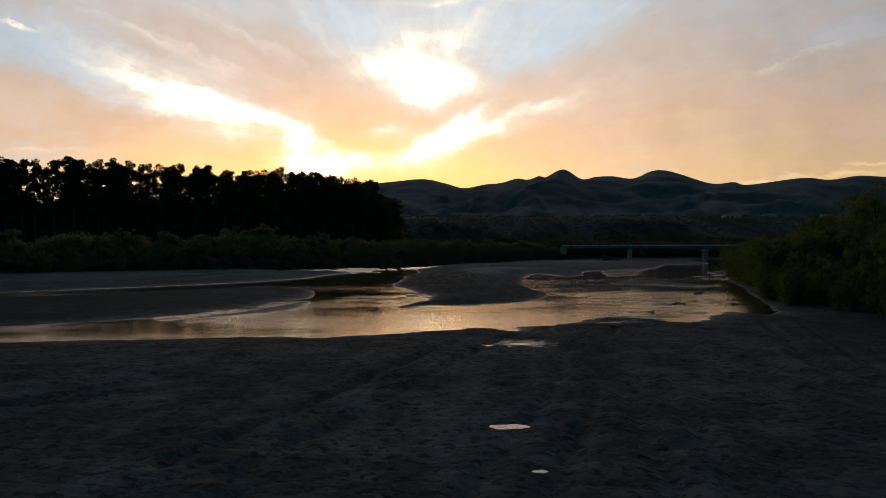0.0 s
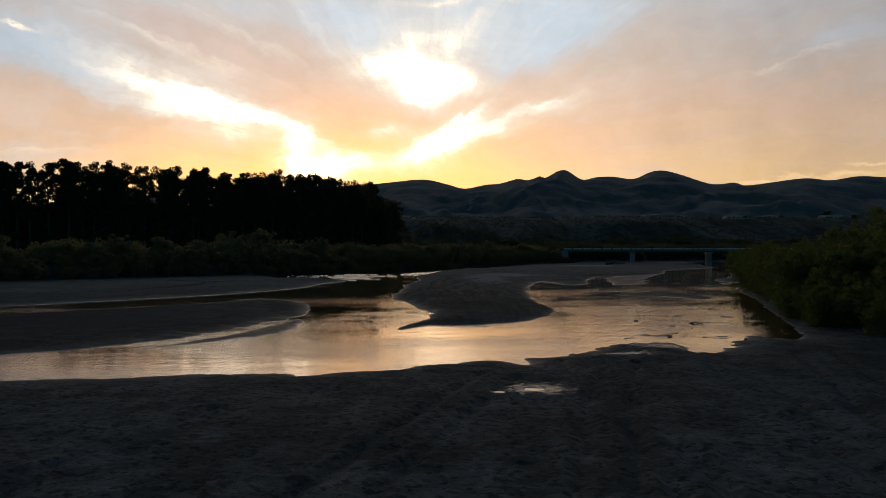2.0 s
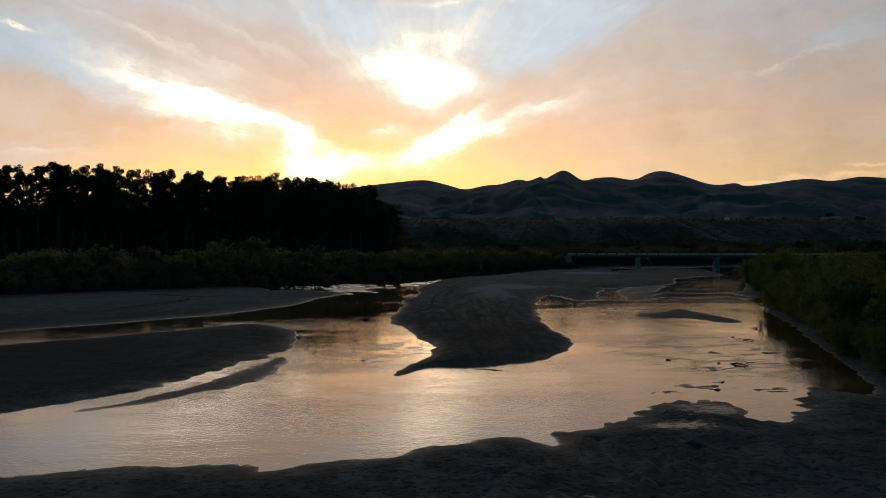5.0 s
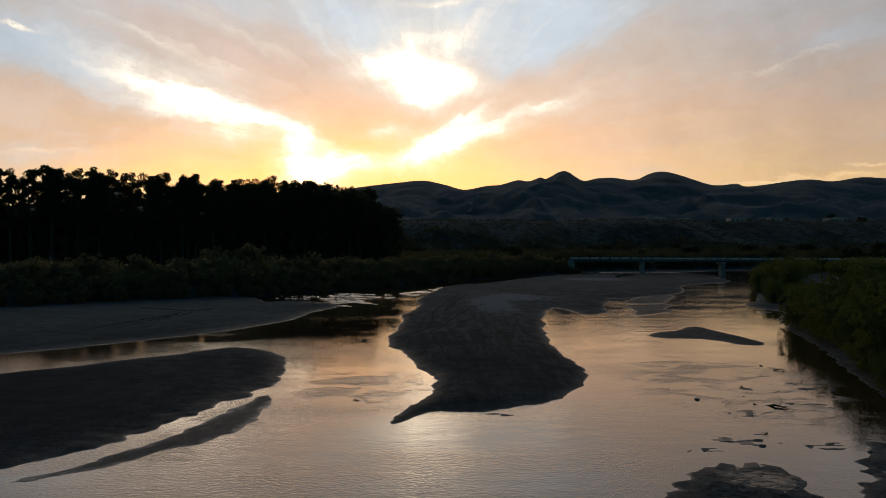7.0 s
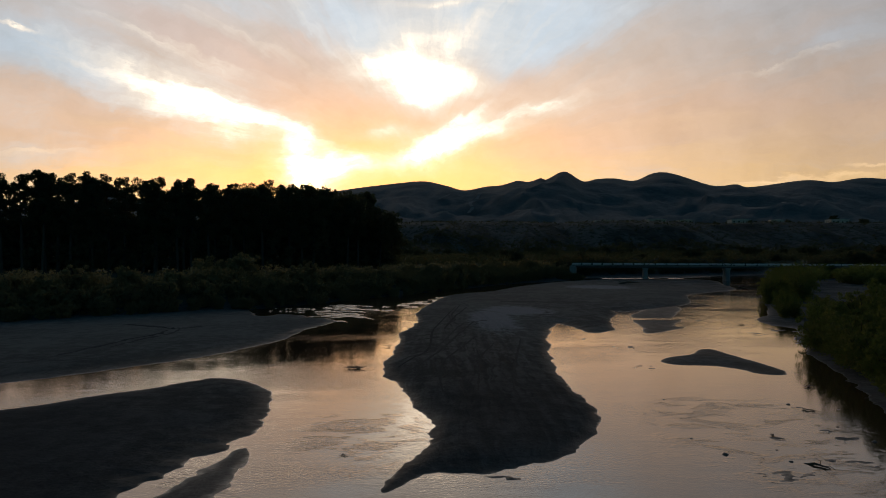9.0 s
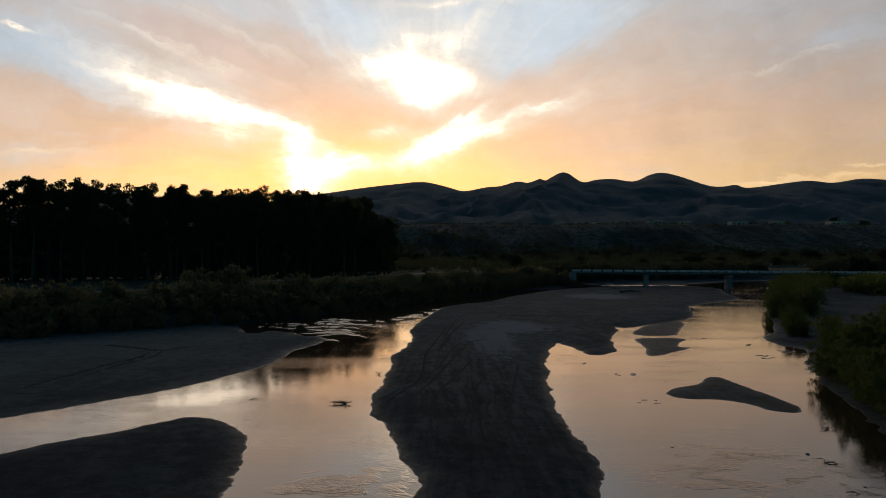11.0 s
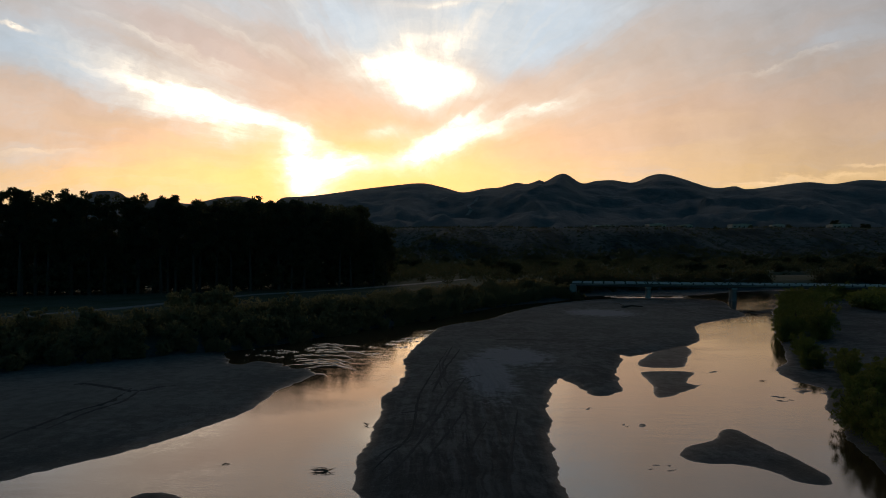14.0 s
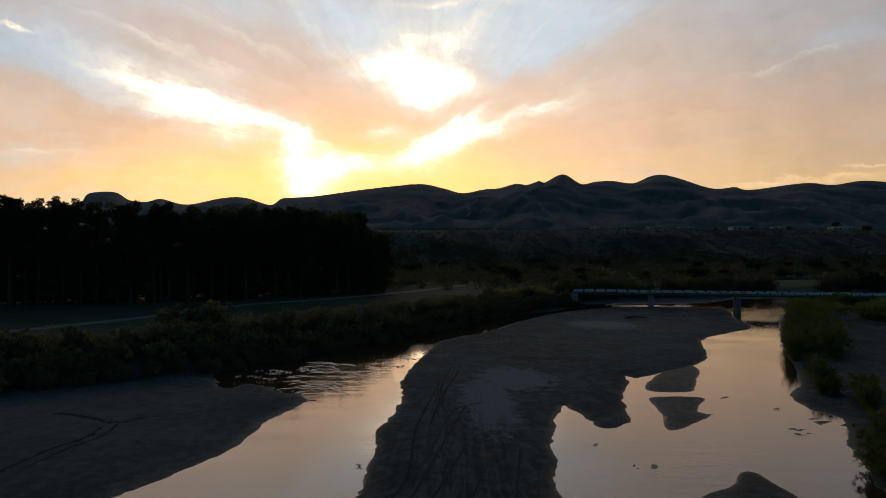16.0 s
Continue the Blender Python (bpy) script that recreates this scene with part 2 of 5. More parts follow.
def leafy(name, low, high, dry):
    m, n, bsdf = material(name)
    at = n.add("ShaderNodeTexCoord").outputs["Object"]
    isl = n.add("ShaderNodeNewGeometry").outputs["Random Per Island"]
    rnd = n.add("ShaderNodeObjectInfo").outputs["Random"]
    f = n.math("ADD", n.math("MULTIPLY", isl, 0.5), n.math("MULTIPLY", n.noise(at, 0.7, 3), 0.5))
    tone = n.mix(f, low, high)
    n.put(bsdf.inputs["Base Color"], n.mix(n.math("MULTIPLY", rnd, n.smooth(isl, 0.3, 0.9)), tone, dry))
    bsdf.inputs["Roughness"].default_value = 0.75
    bsdf.inputs["Specular IOR Level"].default_value = 0.25
    # blades are thin: part of the light comes through them
    thin = n.add("ShaderNodeBsdfTranslucent")
    n.put(thin.inputs[0], n.mix(1.0, bsdf.inputs["Base Color"].links[0].from_socket, (1.0, 0.95, 0.6), "MULTIPLY"))
    both = n.add("ShaderNodeMixShader")
    both.inputs[0].default_value = 0.5
    n.put(both.inputs[1], bsdf.outputs[0])
    n.put(both.inputs[2], thin.outputs[0])
    n.put([k for k in n.tree.nodes if k.bl_idname == "ShaderNodeOutputMaterial"][0].inputs[0], both.outputs[0])
    return m


def sand_material():
    m, n, bsdf = material("river_sand")
    geo = n.add("ShaderNodeNewGeometry")
    at = geo.outputs["Position"]
    sp = n.add("ShaderNodeSeparateXYZ")
    n.put(sp.inputs[0], at)
    wide = n.noise(at, 0.16, 5, 0.6)
    mid = n.noise(at, 1.1, 5, 0.62)
    grain = n.noise(at, 6.0, 5, 0.7)
    clod = n.noise(at, 4.2, 5, 0.68)
    f = n.math("ADD", n.math("MULTIPLY", wide, 0.6), n.math("MULTIPLY", mid, 0.6))
    dry = n.mix(n.smooth(f, 0.52, 0.71), (0.080, 0.082, 0.079), (0.178, 0.184, 0.182))
    # shade among trodden clods is painted into the colour, fading beyond y 26
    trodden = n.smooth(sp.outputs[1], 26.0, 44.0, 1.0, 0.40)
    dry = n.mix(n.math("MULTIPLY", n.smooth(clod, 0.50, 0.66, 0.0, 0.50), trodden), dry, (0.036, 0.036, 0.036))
    dry = n.mix(n.smooth(grain, 0.52, 0.66, 0.0, 0.46), dry, (0.200, 0.210, 0.212))
    # small footprint dents, their shade put in as near-black specks
    shaded_dent = n.noise(n.vec("MULTIPLY", at, (0.85, 1.0, 1.0)), 6.5, 2, 0.5)
    dry = n.mix(n.math("MULTIPLY", n.smooth(shaded_dent, 0.55, 0.60, 0.0, 0.70), trodden), dry, (0.022, 0.021, 0.020))
    # ashy blotches where the top has dried
    ash = n.noise(n.vec("MULTIPLY", at, (0.55, 1.0, 1.0)), 1.0, 6, 0.74, 0.3)
    dry = n.mix(n.math("MULTIPLY", n.smooth(ash, 0.52, 0.64, 0.0, 0.45), trodden), dry, (0.215, 0.220, 0.218))
    # faint rake of the last flood along the bars, fine and uneven
    comb = n.noise(n.combine(n.math("MULTIPLY", n.math("ADD", sp.outputs[0], n.math("MULTIPLY", wide, 3.0)), 1.7), n.math("MULTIPLY", sp.outputs[1], 0.22), 0.0), 1.0, 6, 0.75)
    dry = n.mix(n.smooth(comb, 0.40, 0.64, 0.0, 0.34), dry, (0.052, 0.054, 0.056))
    # pale crust of dried silt, and scrape marks along the middle bar
    x, y = sp.outputs[0], sp.outputs[1]

    def patch(cx, cy, length, width):
        p, q = n.math("DIVIDE", n.math("SUBTRACT", x, cx), length), n.math("DIVIDE", n.math("SUBTRACT", y, cy), width)
        return n.math("EXPONENT", n.math("MULTIPLY", n.math("ADD", n.math("MULTIPLY", p, p), n.math("MULTIPLY", q, q)), -1.0))

    # smooth pale silt over the west flat and the upper bars
    silt = n.math("MAXIMUM", patch(-30, 76, 19, 21), n.math("MULTIPLY", n.math("MAXIMUM", patch(5, 92, 10, 32), patch(30, 132, 24, 40)), 0.8))
    dry = n.mix(n.math("MULTIPLY", silt, n.smooth(mid, 0.3, 0.7, 0.55, 0.85)), dry, (0.170, 0.184, 0.172))
    crust = n.math("MAXIMUM", n.math("MAXIMUM", patch(5.0, 82, 3.0, 14), patch(8.5, 92, 5, 8)), patch(31, 143, 8, 9))
    crust = n.smooth(n.math("ADD", crust, n.math("MULTIPLY", n.math("SUBTRACT", mid, 0.5), 1.2)), 0.35, 0.75)
    dry = n.mix(n.math("MULTIPLY", crust, 0.8), dry, (0.29, 0.305, 0.33))
    drag = n.noise(n.combine(n.math("MULTIPLY", n.math("ADD", x, n.math("MULTIPLY", n.math("SUBTRACT", wide, 0.5), 2.0)), 2.4), n.math("MULTIPLY", y, 0.10), 0.0), 1.0, 5, 0.7)
    scraped = n.math("MULTIPLY", patch(2.4, 56, 5.5, 25), n.smooth(drag, 0.47, 0.58))
    dry = n.mix(n.math("MULTIPLY", n.math("MULTIPLY", patch(2.4, 60, 6.0, 28), n.smooth(drag, 0.34, 0.46, 1.0, 0.0)), 0.6), dry, (0.18, 0.195, 0.205))
    dry = n.mix(n.math("MULTIPLY", scraped, 0.55), dry, (0.036, 0.036, 0.037))
    # damp sand near the water line is darker and shines
    edge = n.math("ADD", sp.outputs[2], n.math("MULTIPLY", n.math("SUBTRACT", mid, 0.5), 0.10))
    damp = n.smooth(edge, 0.02, 0.20, 1.0, 0.0)
    # the west spit is still soaked through
    wet_shade = n.math("MAXIMUM", n.math("MULTIPLY", damp, 0.6), n.math("MULTIPLY", patch(-22, 36, 17, 17), 0.95))
    soaked = n.smooth(edge, -0.01, 0.03, 1.0, 0.0)
    # more patches darker by place; the last paints bush shade onto the right foreground
    wet_shade = n.math("MAXIMUM", wet_shade, n.math("MAXIMUM", n.math("MULTIPLY", patch(2.5, 43, 5.5, 13), 0.65), n.math("MAXIMUM", n.math("MULTIPLY", patch(-14, 14, 10, 10), 0.3), n.math("MULTIPLY", patch(15, 20, 7, 11), 0.5))))
    tone = n.mix(wet_shade, dry, (0.044, 0.047, 0.049))
    # silver scrub ground above the flood line, by height alone
    upper = n.smooth(n.math("ADD", sp.outputs[2], n.math("MULTIPLY", wide, 0.8)), 1.2, 2.2)
    tone = n.mix(upper, tone, n.mix(n.smooth(n.math("ADD", n.math("MULTIPLY", n.noise(at, 0.12, 6, 0.7), 0.6), n.math("MULTIPLY", n.noise(at, 0.022, 5, 0.7), 0.5)), 0.45, 0.68), (0.090, 0.100, 0.055), (0.140, 0.137, 0.100)))
    # bare eroded earth on the bluff, with gullies and scattered dark brush
    gully = n.noise(n.vec("MULTIPLY", at, (0.05, 0.012, 0.02)), 1.0, 6, 0.7, 0.6)
    brush = n.noise(at, 0.16, 5, 0.75)
    earth = n.mix(n.smooth(gully, 0.38, 0.62), (0.060, 0.058, 0.054), (0.150, 0.142, 0.130))
    earth = n.mix(n.smooth(brush, 0.50, 0.60, 0.0, 0.8), earth, (0.036, 0.040, 0.030))
    tone = n.mix(n.smooth(n.math("ADD", sp.outputs[2], n.math("MULTIPLY", wide, 4.0)), 7.0, 11.0), tone, earth)
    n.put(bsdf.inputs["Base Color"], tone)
    # seeping patches that shine on the near flat
    seep = n.math("MAXIMUM", n.math("MAXIMUM", patch(2.3, 18.7, 1.3, 1.1), n.math("MAXIMUM", patch(6.5, 25.2, 1.6, 1.0), patch(8.3, 27.2, 1.9, 1.5))), n.math("MAXIMUM", patch(1.0, 9.9, 0.42, 0.28), patch(1.4, 18.3, 0.5, 0.3)))
    seep = n.smooth(n.math("ADD", seep, n.math("MULTIPLY", n.math("SUBTRACT", n.noise(n.vec("MULTIPLY", at, (0.7, 1.4, 1.0)), 4.2, 6, 0.72), 0.5), 2.2)), 0.55, 0.95)
    damp = n.math("MAXIMUM", damp, n.math("MULTIPLY", seep, 0.8))
    soaked = n.math("MAXIMUM", soaked, seep)
    rough = n.math("SUBTRACT", n.smooth(mid, 0.2, 0.8, 0.95, 0.80), n.math("MULTIPLY", damp, 0.25))
    n.put(bsdf.inputs["Roughness"], n.math("SUBTRACT", rough, n.math("MULTIPLY", soaked, 0.38)))
    n.put(bsdf.inputs["Specular IOR Level"], n.math("ADD", n.math("MULTIPLY", soaked, 0.36), n.math("ADD", n.math("MULTIPLY", damp, 0.10), 0.03)))
    h = n.math("ADD", n.math("ADD", n.math("MULTIPLY", n.math("ADD", clod, n.math("MULTIPLY", shaded_dent, -0.25)), 1.0), n.math("MULTIPLY", grain, 0.45)), n.math("MULTIPLY", scraped, -0.6))
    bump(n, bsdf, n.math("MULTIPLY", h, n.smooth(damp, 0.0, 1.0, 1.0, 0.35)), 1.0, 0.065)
    return m


def water_material():
    m, n, bsdf = material("muddy_water")
    at = n.add("ShaderNodeNewGeometry").outputs["Position"]
    wide = n.noise(at, 0.10, 4, 0.6)
    n.put(bsdf.inputs["Base Color"], n.mix(n.smooth(wide, 0.35, 0.7), (0.045, 0.027, 0.015), (0.080, 0.048, 0.027)))
    bsdf.inputs["Roughness"].default_value = 0.05
    bsdf.inputs["IOR"].default_value = 1.95
    bsdf.inputs["Specular Tint"].default_value = (1.0, 0.81, 0.65, 1)
    # small wind ripples that come and go, and slow swells of the current
    rip = n.noise(n.vec("MULTIPLY", at, (0.8, 1.25, 1.0)), 7.0, 3, 0.6, 0.4)
    swell = n.noise(n.vec("MULTIPLY", at, (0.7, 1.5, 1.0)), 0.9, 3, 0.5)
    gust = n.smooth(n.noise(n.vec("MULTIPLY", at, (0.5, 1.2, 1.0)), 0.11, 4, 0.6), 0.40, 0.64, 0.25, 1.0)
    sp = n.add("ShaderNodeSeparateXYZ")
    n.put(sp.inputs[0], at)
    # the near channel runs quicker and rougher than the still reach beyond
    quick = n.smooth(n.math("ADD", sp.outputs[1], n.math("MULTIPLY", sp.outputs[0], 0.7)), 30.0, 56.0, 0.48, 0.28)
    quick = n.math("MULTIPLY", quick, n.smooth(n.math("SUBTRACT", sp.outputs[1], n.math("MULTIPLY", sp.outputs[0], 0.87)), 56.0, 66.0, 1.0, 0.8))
    # riffle where the far channel runs over a shallow lip
    p, q = n.math("DIVIDE", n.math("ADD", sp.outputs[0], 10.5), 8.0), n.math("DIVIDE", n.math("SUBTRACT", sp.outputs[1], 95.0), 9.0)
    lip = n.math("EXPONENT", n.math("MULTIPLY", n.math("ADD", n.math("MULTIPLY", p, p), n.math("MULTIPLY", q, q)), -1.3))
    wave = n.noise(n.vec("MULTIPLY", at, (0.30, 1.0, 1.0)), 0.75, 3, 0.55, 0.8)
    h = n.math("ADD", n.math("MULTIPLY", n.math("MULTIPLY", n.math("MULTIPLY", rip, gust), quick), 0.060), n.math("MULTIPLY", n.math("MULTIPLY", swell, quick), 0.034))
    h = n.math("ADD", h, n.math("MULTIPLY", n.math("MULTIPLY", wave, lip), 0.10))
    # uneven shallow reach past the middle bar
    p, q = n.math("DIVIDE", n.math("SUBTRACT", sp.outputs[0], 18.0), 10.0), n.math("DIVIDE", n.math("SUBTRACT", sp.outputs[1], 66.0), 14.0)
    pool = n.math("MULTIPLY", n.smooth(sp.outputs[1], 270.0, 285.0), 0.10)
    h = n.math("ADD", h, n.math("MULTIPLY", wave, pool))
    reach = n.math("EXPONENT", n.math("MULTIPLY", n.math("ADD", n.math("MULTIPLY", p, p), n.math("MULTIPLY", q, q)), -1.3))
    h = n.math("ADD", h, n.math("MULTIPLY", n.math("MULTIPLY", wave, reach), 0.035))
    def shallows(cx, cy, length, width):
        p, q = n.math("DIVIDE", n.math("SUBTRACT", sp.outputs[0], cx), length), n.math("DIVIDE", n.math("SUBTRACT", sp.outputs[1], cy), width)
        return n.math("EXPONENT", n.math("MULTIPLY", n.math("ADD", n.math("MULTIPLY", p, p), n.math("MULTIPLY", q, q)), -1.0))

    over = n.math("MAXIMUM", n.math("MAXIMUM", shallows(-3.6, 39.5, 3.6, 5.0), shallows(13.5, 40.0, 6.0, 9.0)), shallows(-8.5, 32.0, 2.0, 5.0))
    lace = n.noise(n.vec("MULTIPLY", at, (0.45, 0.8, 1.0)), 0.8, 5, 0.66, 0.8)
    lace = n.math("MULTIPLY", n.smooth(lace, 0.50, 0.60), n.smooth(over, 0.25, 0.8))
    chop = n.noise(n.vec("MULTIPLY", at, (0.8, 1.6, 1.0)), 5.5, 3, 0.6, 0.3)
    h = n.math("ADD", h, n.math("MULTIPLY", n.math("MULTIPLY", chop, lace), 0.034))
    bump(n, bsdf, h, 0.45, 1.0)
    return m


SAND, WATER = sand_material(), water_material()
LEAF_DARK = leafy("dark_tree_leaves", (0.085, 0.088, 0.056), (0.135, 0.138, 0.082), (0.15, 0.13, 0.075))
LEAF_WILLOW = leafy("willow_leaves", (0.115, 0.15, 0.042), (0.215, 0.245, 0.076), (0.24, 0.215, 0.08))
LEAF_TAMARISK = leafy("tamarisk_leaves", (0.23, 0.20, 0.120), (0.30, 0.255, 0.150), (0.31, 0.23, 0.135))
LEAF_FAR = leafy("scrub_leaves", (0.070, 0.082, 0.050), (0.115, 0.125, 0.075), (0.13, 0.090, 0.055))
BARK = plain("grey_bark", (0.035, 0.030, 0.025), (0.085, 0.072, 0.06), 1.2, 0.9)
ROCK = plain("hill_rock", (0.082, 0.084, 0.086), (0.165, 0.163, 0.162), 0.016, 0.95, 0, 4.0, 0.075)
CONCRETE = plain("bridge_concrete", (0.22, 0.23, 0.235), (0.36, 0.36, 0.355), 0.5, 0.85)
PARAPET = plain("whitewashed_concrete", (0.52, 0.53, 0.54), (0.70, 0.70, 0.69), 0.5, 0.85)
STEEL = plain("dark_painted_steel", (0.05, 0.058, 0.062), (0.10, 0.11, 0.115), 0.8, 0.6, 0.2, 0.004)
STUCCO = plain("pale_stucco", (0.44, 0.38, 0.31), (0.68, 0.61, 0.52), 0.4, 0.9)
GRAVEL = plain("pale_gravel", (0.20, 0.19, 0.175), (0.36, 0.34, 0.31), 0.35, 0.95)
WOOD = plain("driftwood", (0.06, 0.048, 0.036), (0.14, 0.115, 0.09), 3.0, 0.9)
GLASS = plain("dark_window_glass", (0.02, 0.022, 0.025), (0.03, 0.032, 0.035), 1.0, 0.15)


# ---------------------------------------------------------------- geometry helpers
def mesh(name, verts, faces, mat, smooth=False):
    me = bpy.data.meshes.new(name)
    if isinstance(faces, np.ndarray):
        me.vertices.add(len(verts))
        me.vertices.foreach_set("co", np.asarray(verts, float).ravel())
        me.loops.add(faces.size)
        me.loops.foreach_set("vertex_index", faces.ravel())
        me.polygons.add(len(faces))
        me.polygons.foreach_set("loop_start", np.arange(0, faces.size, faces.shape[1]))
        me.update(calc_edges=True)
    else:
        me.from_pydata([tuple(p) for p in verts], [], [tuple(f) for f in faces])
    me.materials.append(mat)
    if smooth:
        me.polygons.foreach_set("use_smooth", [True] * len(me.polygons))
    me.update()
    return me


def part(name, bm, mat, parent=None, label="", smooth=False):
    me = bpy.data.meshes.new(name)
    bm.to_mesh(me)
    bm.free()
    me.materials.append(mat)
    if smooth:
        me.polygons.foreach_set("use_smooth", [True] * len(me.polygons))
    ob = new(name, me)
    ob.parent = parent
    return tagged(ob, label)


def part_mesh(name, me, parent, label=""):
    ob = new(name, me)
    ob.parent = parent
    return tagged(ob, label)


def box(bm, centre, size, turn=0.0, bevel=0.0):
    m = Matrix.Translation(centre) @ Matrix.Rotation(turn, 4, "Z") @ Matrix.Diagonal((*size, 1))
    made = bmesh.ops.create_cube(bm, size=1.0, matrix=m)
    if bevel:
        edges = {e for v in made["verts"] for e in v.link_edges}
        bmesh.ops.bevel(bm, geom=list(edges), offset=bevel, segments=1, affect="EDGES")


def boxed(centre, size, turn=0.0, bevel=0.0):
    bm = bmesh.new()
    box(bm, centre, size, turn, bevel)
    return bm


def tube(bm, points, radii, sides=6):
    """A tapered limb along a line of points."""
    rings = []
    for i, p in enumerate(points):
        p = Vector(p)
        a, b = Vector(points[max(i - 1, 0)]), Vector(points[min(i + 1, len(points) - 1)])
        q = (b - a).to_track_quat("Z", "Y")
        rings.append([bm.verts.new(p + q @ Vector((math.cos(k * math.tau / sides) * radii[i], math.sin(k * math.tau / sides) * radii[i], 0)))
                      for k in range(sides)])
    for r, s in zip(rings, rings[1:]):
        for k in range(sides):
            bm.faces.new((r[k], r[(k + 1) % sides], s[(k + 1) % sides], s[k]))
    bm.faces.new(rings[-1])
    bm.faces.new(rings[0][::-1])


def value_noise(x, y, seed=0):
    """Smooth lattice noise in -1..1 for arrays."""
    xi, yi = np.floor(x).astype(np.int64), np.floor(y).astype(np.int64)
    fx, fy = x - xi, y - yi
    fx, fy = fx * fx * (3 - 2 * fx), fy * fy * (3 - 2 * fy)

    def h(a, b):
        k = (a * 374761393 + b * 668265263 + seed * 1442695041) & 0xFFFFFFFF
        k = ((k ^ (k >> 13)) * 1274126177) & 0xFFFFFFFF
        return ((k ^ (k >> 16)) & 0xFFFF) / 32767.5 - 1

    top = h(xi, yi) * (1 - fx) + h(xi + 1, yi) * fx
    low = h(xi, yi + 1) * (1 - fx) + h(xi + 1, yi + 1) * fx
    return top * (1 - fy) + low * fy


def fbm(x, y, octaves=4, seed=0):
    total, amp = 0, 1.0
    for k in range(octaves):
        total = total + value_noise(x * 2 ** k, y * 2 ** k, seed + k) * amp
        amp *= 0.5
    return total


def step(a, low, high):
    t = np.clip((a - low) / (high - low), 0, 1)
    return t * t * (3 - 2 * t)


def curve(points, closed=True, cuts=4):
    """Catmull-Rom curve through control points."""
    p = np.array(points, float)
    out, count = [], len(p)
    for i in range(count if closed else count - 1):
        if closed:
            a, b, c, d = p[i - 1], p[i], p[(i + 1) % count], p[(i + 2) % count]
        else:
            a, b, c, d = p[max(i - 1, 0)], p[i], p[i + 1], p[min(i + 2, count - 1)]
        for k in range(cuts):
            t = k / cuts
            out.append(0.5 * (2 * b + (c - a) * t + (2 * a - 5 * b + 4 * c - d) * t * t + (3 * b - a - 3 * c + d) * t ** 3))
    return np.array(out if closed else out + [p[-1]])


def distance(x, y, line, closed=True):
    """Distance to a line, positive inside when it is closed."""
    best, inside = np.full(x.shape, 1e9), np.zeros(x.shape, bool)
    for (ax, ay), (bx, by) in zip(line, np.roll(line, -1, 0) if closed else line[1:]):
        dx, dy = bx - ax, by - ay
        t = np.clip(((x - ax) * dx + (y - ay) * dy) / (dx * dx + dy * dy + 1e-9), 0, 1)
        best = np.minimum(best, (x - ax - t * dx) ** 2 + (y - ay - t * dy) ** 2)
        if closed and ay != by:
            inside ^= ((ay > y) != (by > y)) & (x < (bx - ax) * (y - ay) / (by - ay) + ax)
    best = np.sqrt(best)
    return np.where(inside, best, -best) if closed else best


# ---------------------------------------------------------------- the river bed
NEAR_BANK = [(-80, -14), (-60, 0), (-35, 12), (-20, 19.6), (-11.7, 21.2), (-7.6, 21.9), (-4.9, 22.2), (-4.5, 21.8), (-3.1, 22.5),
             (-1.5, 22.9), (-0.9, 23.7), (0.1, 23.7), (1.0, 24.3), (1.9, 24.5), (2.5, 23.9), (2.9, 24.2), (3.0, 25.0), (4.0, 25.4),
             (4.5, 26.0), (5.4, 26.5), (6.1, 27.9), (7.3, 28.7), (8.7, 28.8), (9.5, 28.4), (9.5, 27.2), (9.9, 26.2), (11.1, 27.5),
             (12.6, 29.8), (13.6, 31.0), (14.3, 30.2), (15.2, 29.8), (16.4, 31.5), (17.6, 35), (19.4, 40)]
RIGHT_BANK = [(22.5, 48), (25.8, 57.5), (27.4, 62.5), (30.2, 69), (34.2, 76.5), (33.6, 79.8), (34.6, 85), (38.8, 91), (45.4, 105), (55.6, 127),
              (76, 165), (98, 183), (150, 215), (240, 245), (420, 260), (420, -60), (-80, -60)]
LEFT_BANK = [(-300, -160), (-120, -30), (-70, 14), (-40, 37), (-25.9, 50.2), (-21.6, 54.8), (-18.8, 58.3), (-16.5, 62), (-14.5, 67.4), (-13.9, 71),
             (-13.8, 75), (-12.8, 79), (-12.1, 83), (-13.2, 86), (-15, 86.4), (-17, 89.4), (-19.8, 90.8), (-21.3, 88.9), (-23.2, 91.5),
             (-25.3, 96.5), (-22.5, 101), (-19.7, 105), (-14.4, 115), (-6.7, 126.7), (2.6, 142), (15.3, 163), (29, 177), (36, 188),
             (39, 194), (60, 203), (88, 213), (130, 229), (190, 252), (300, 278), (700, 320), (700, 900), (-900, 900), (-900, -160)]
BAR_WEST = [(44, 184), (29.3, 172.6), (16.3, 152), (8.3, 134), (2.4, 126.7), (-0.3, 120.3), (-2.3, 105), (-3.3, 97.4), (-3.6, 91), (-3.2, 85.6),
            (-3.4, 78), (-4.2, 73), (-3.9, 67), (-4.2, 60), (-4.2, 55.5), (-3.9, 52.2), (-2.9, 50.2), (-2.2, 46.8), (-1.4, 43.7),
            (-0.7, 41.8), (-0.7, 39.4), (-1.2, 37), (-1.9, 34.9), (-2.4, 33.5), (-2.1, 33.2), (-1.5, 34.2), (-0.8, 35.3), (0.4, 35.2)]
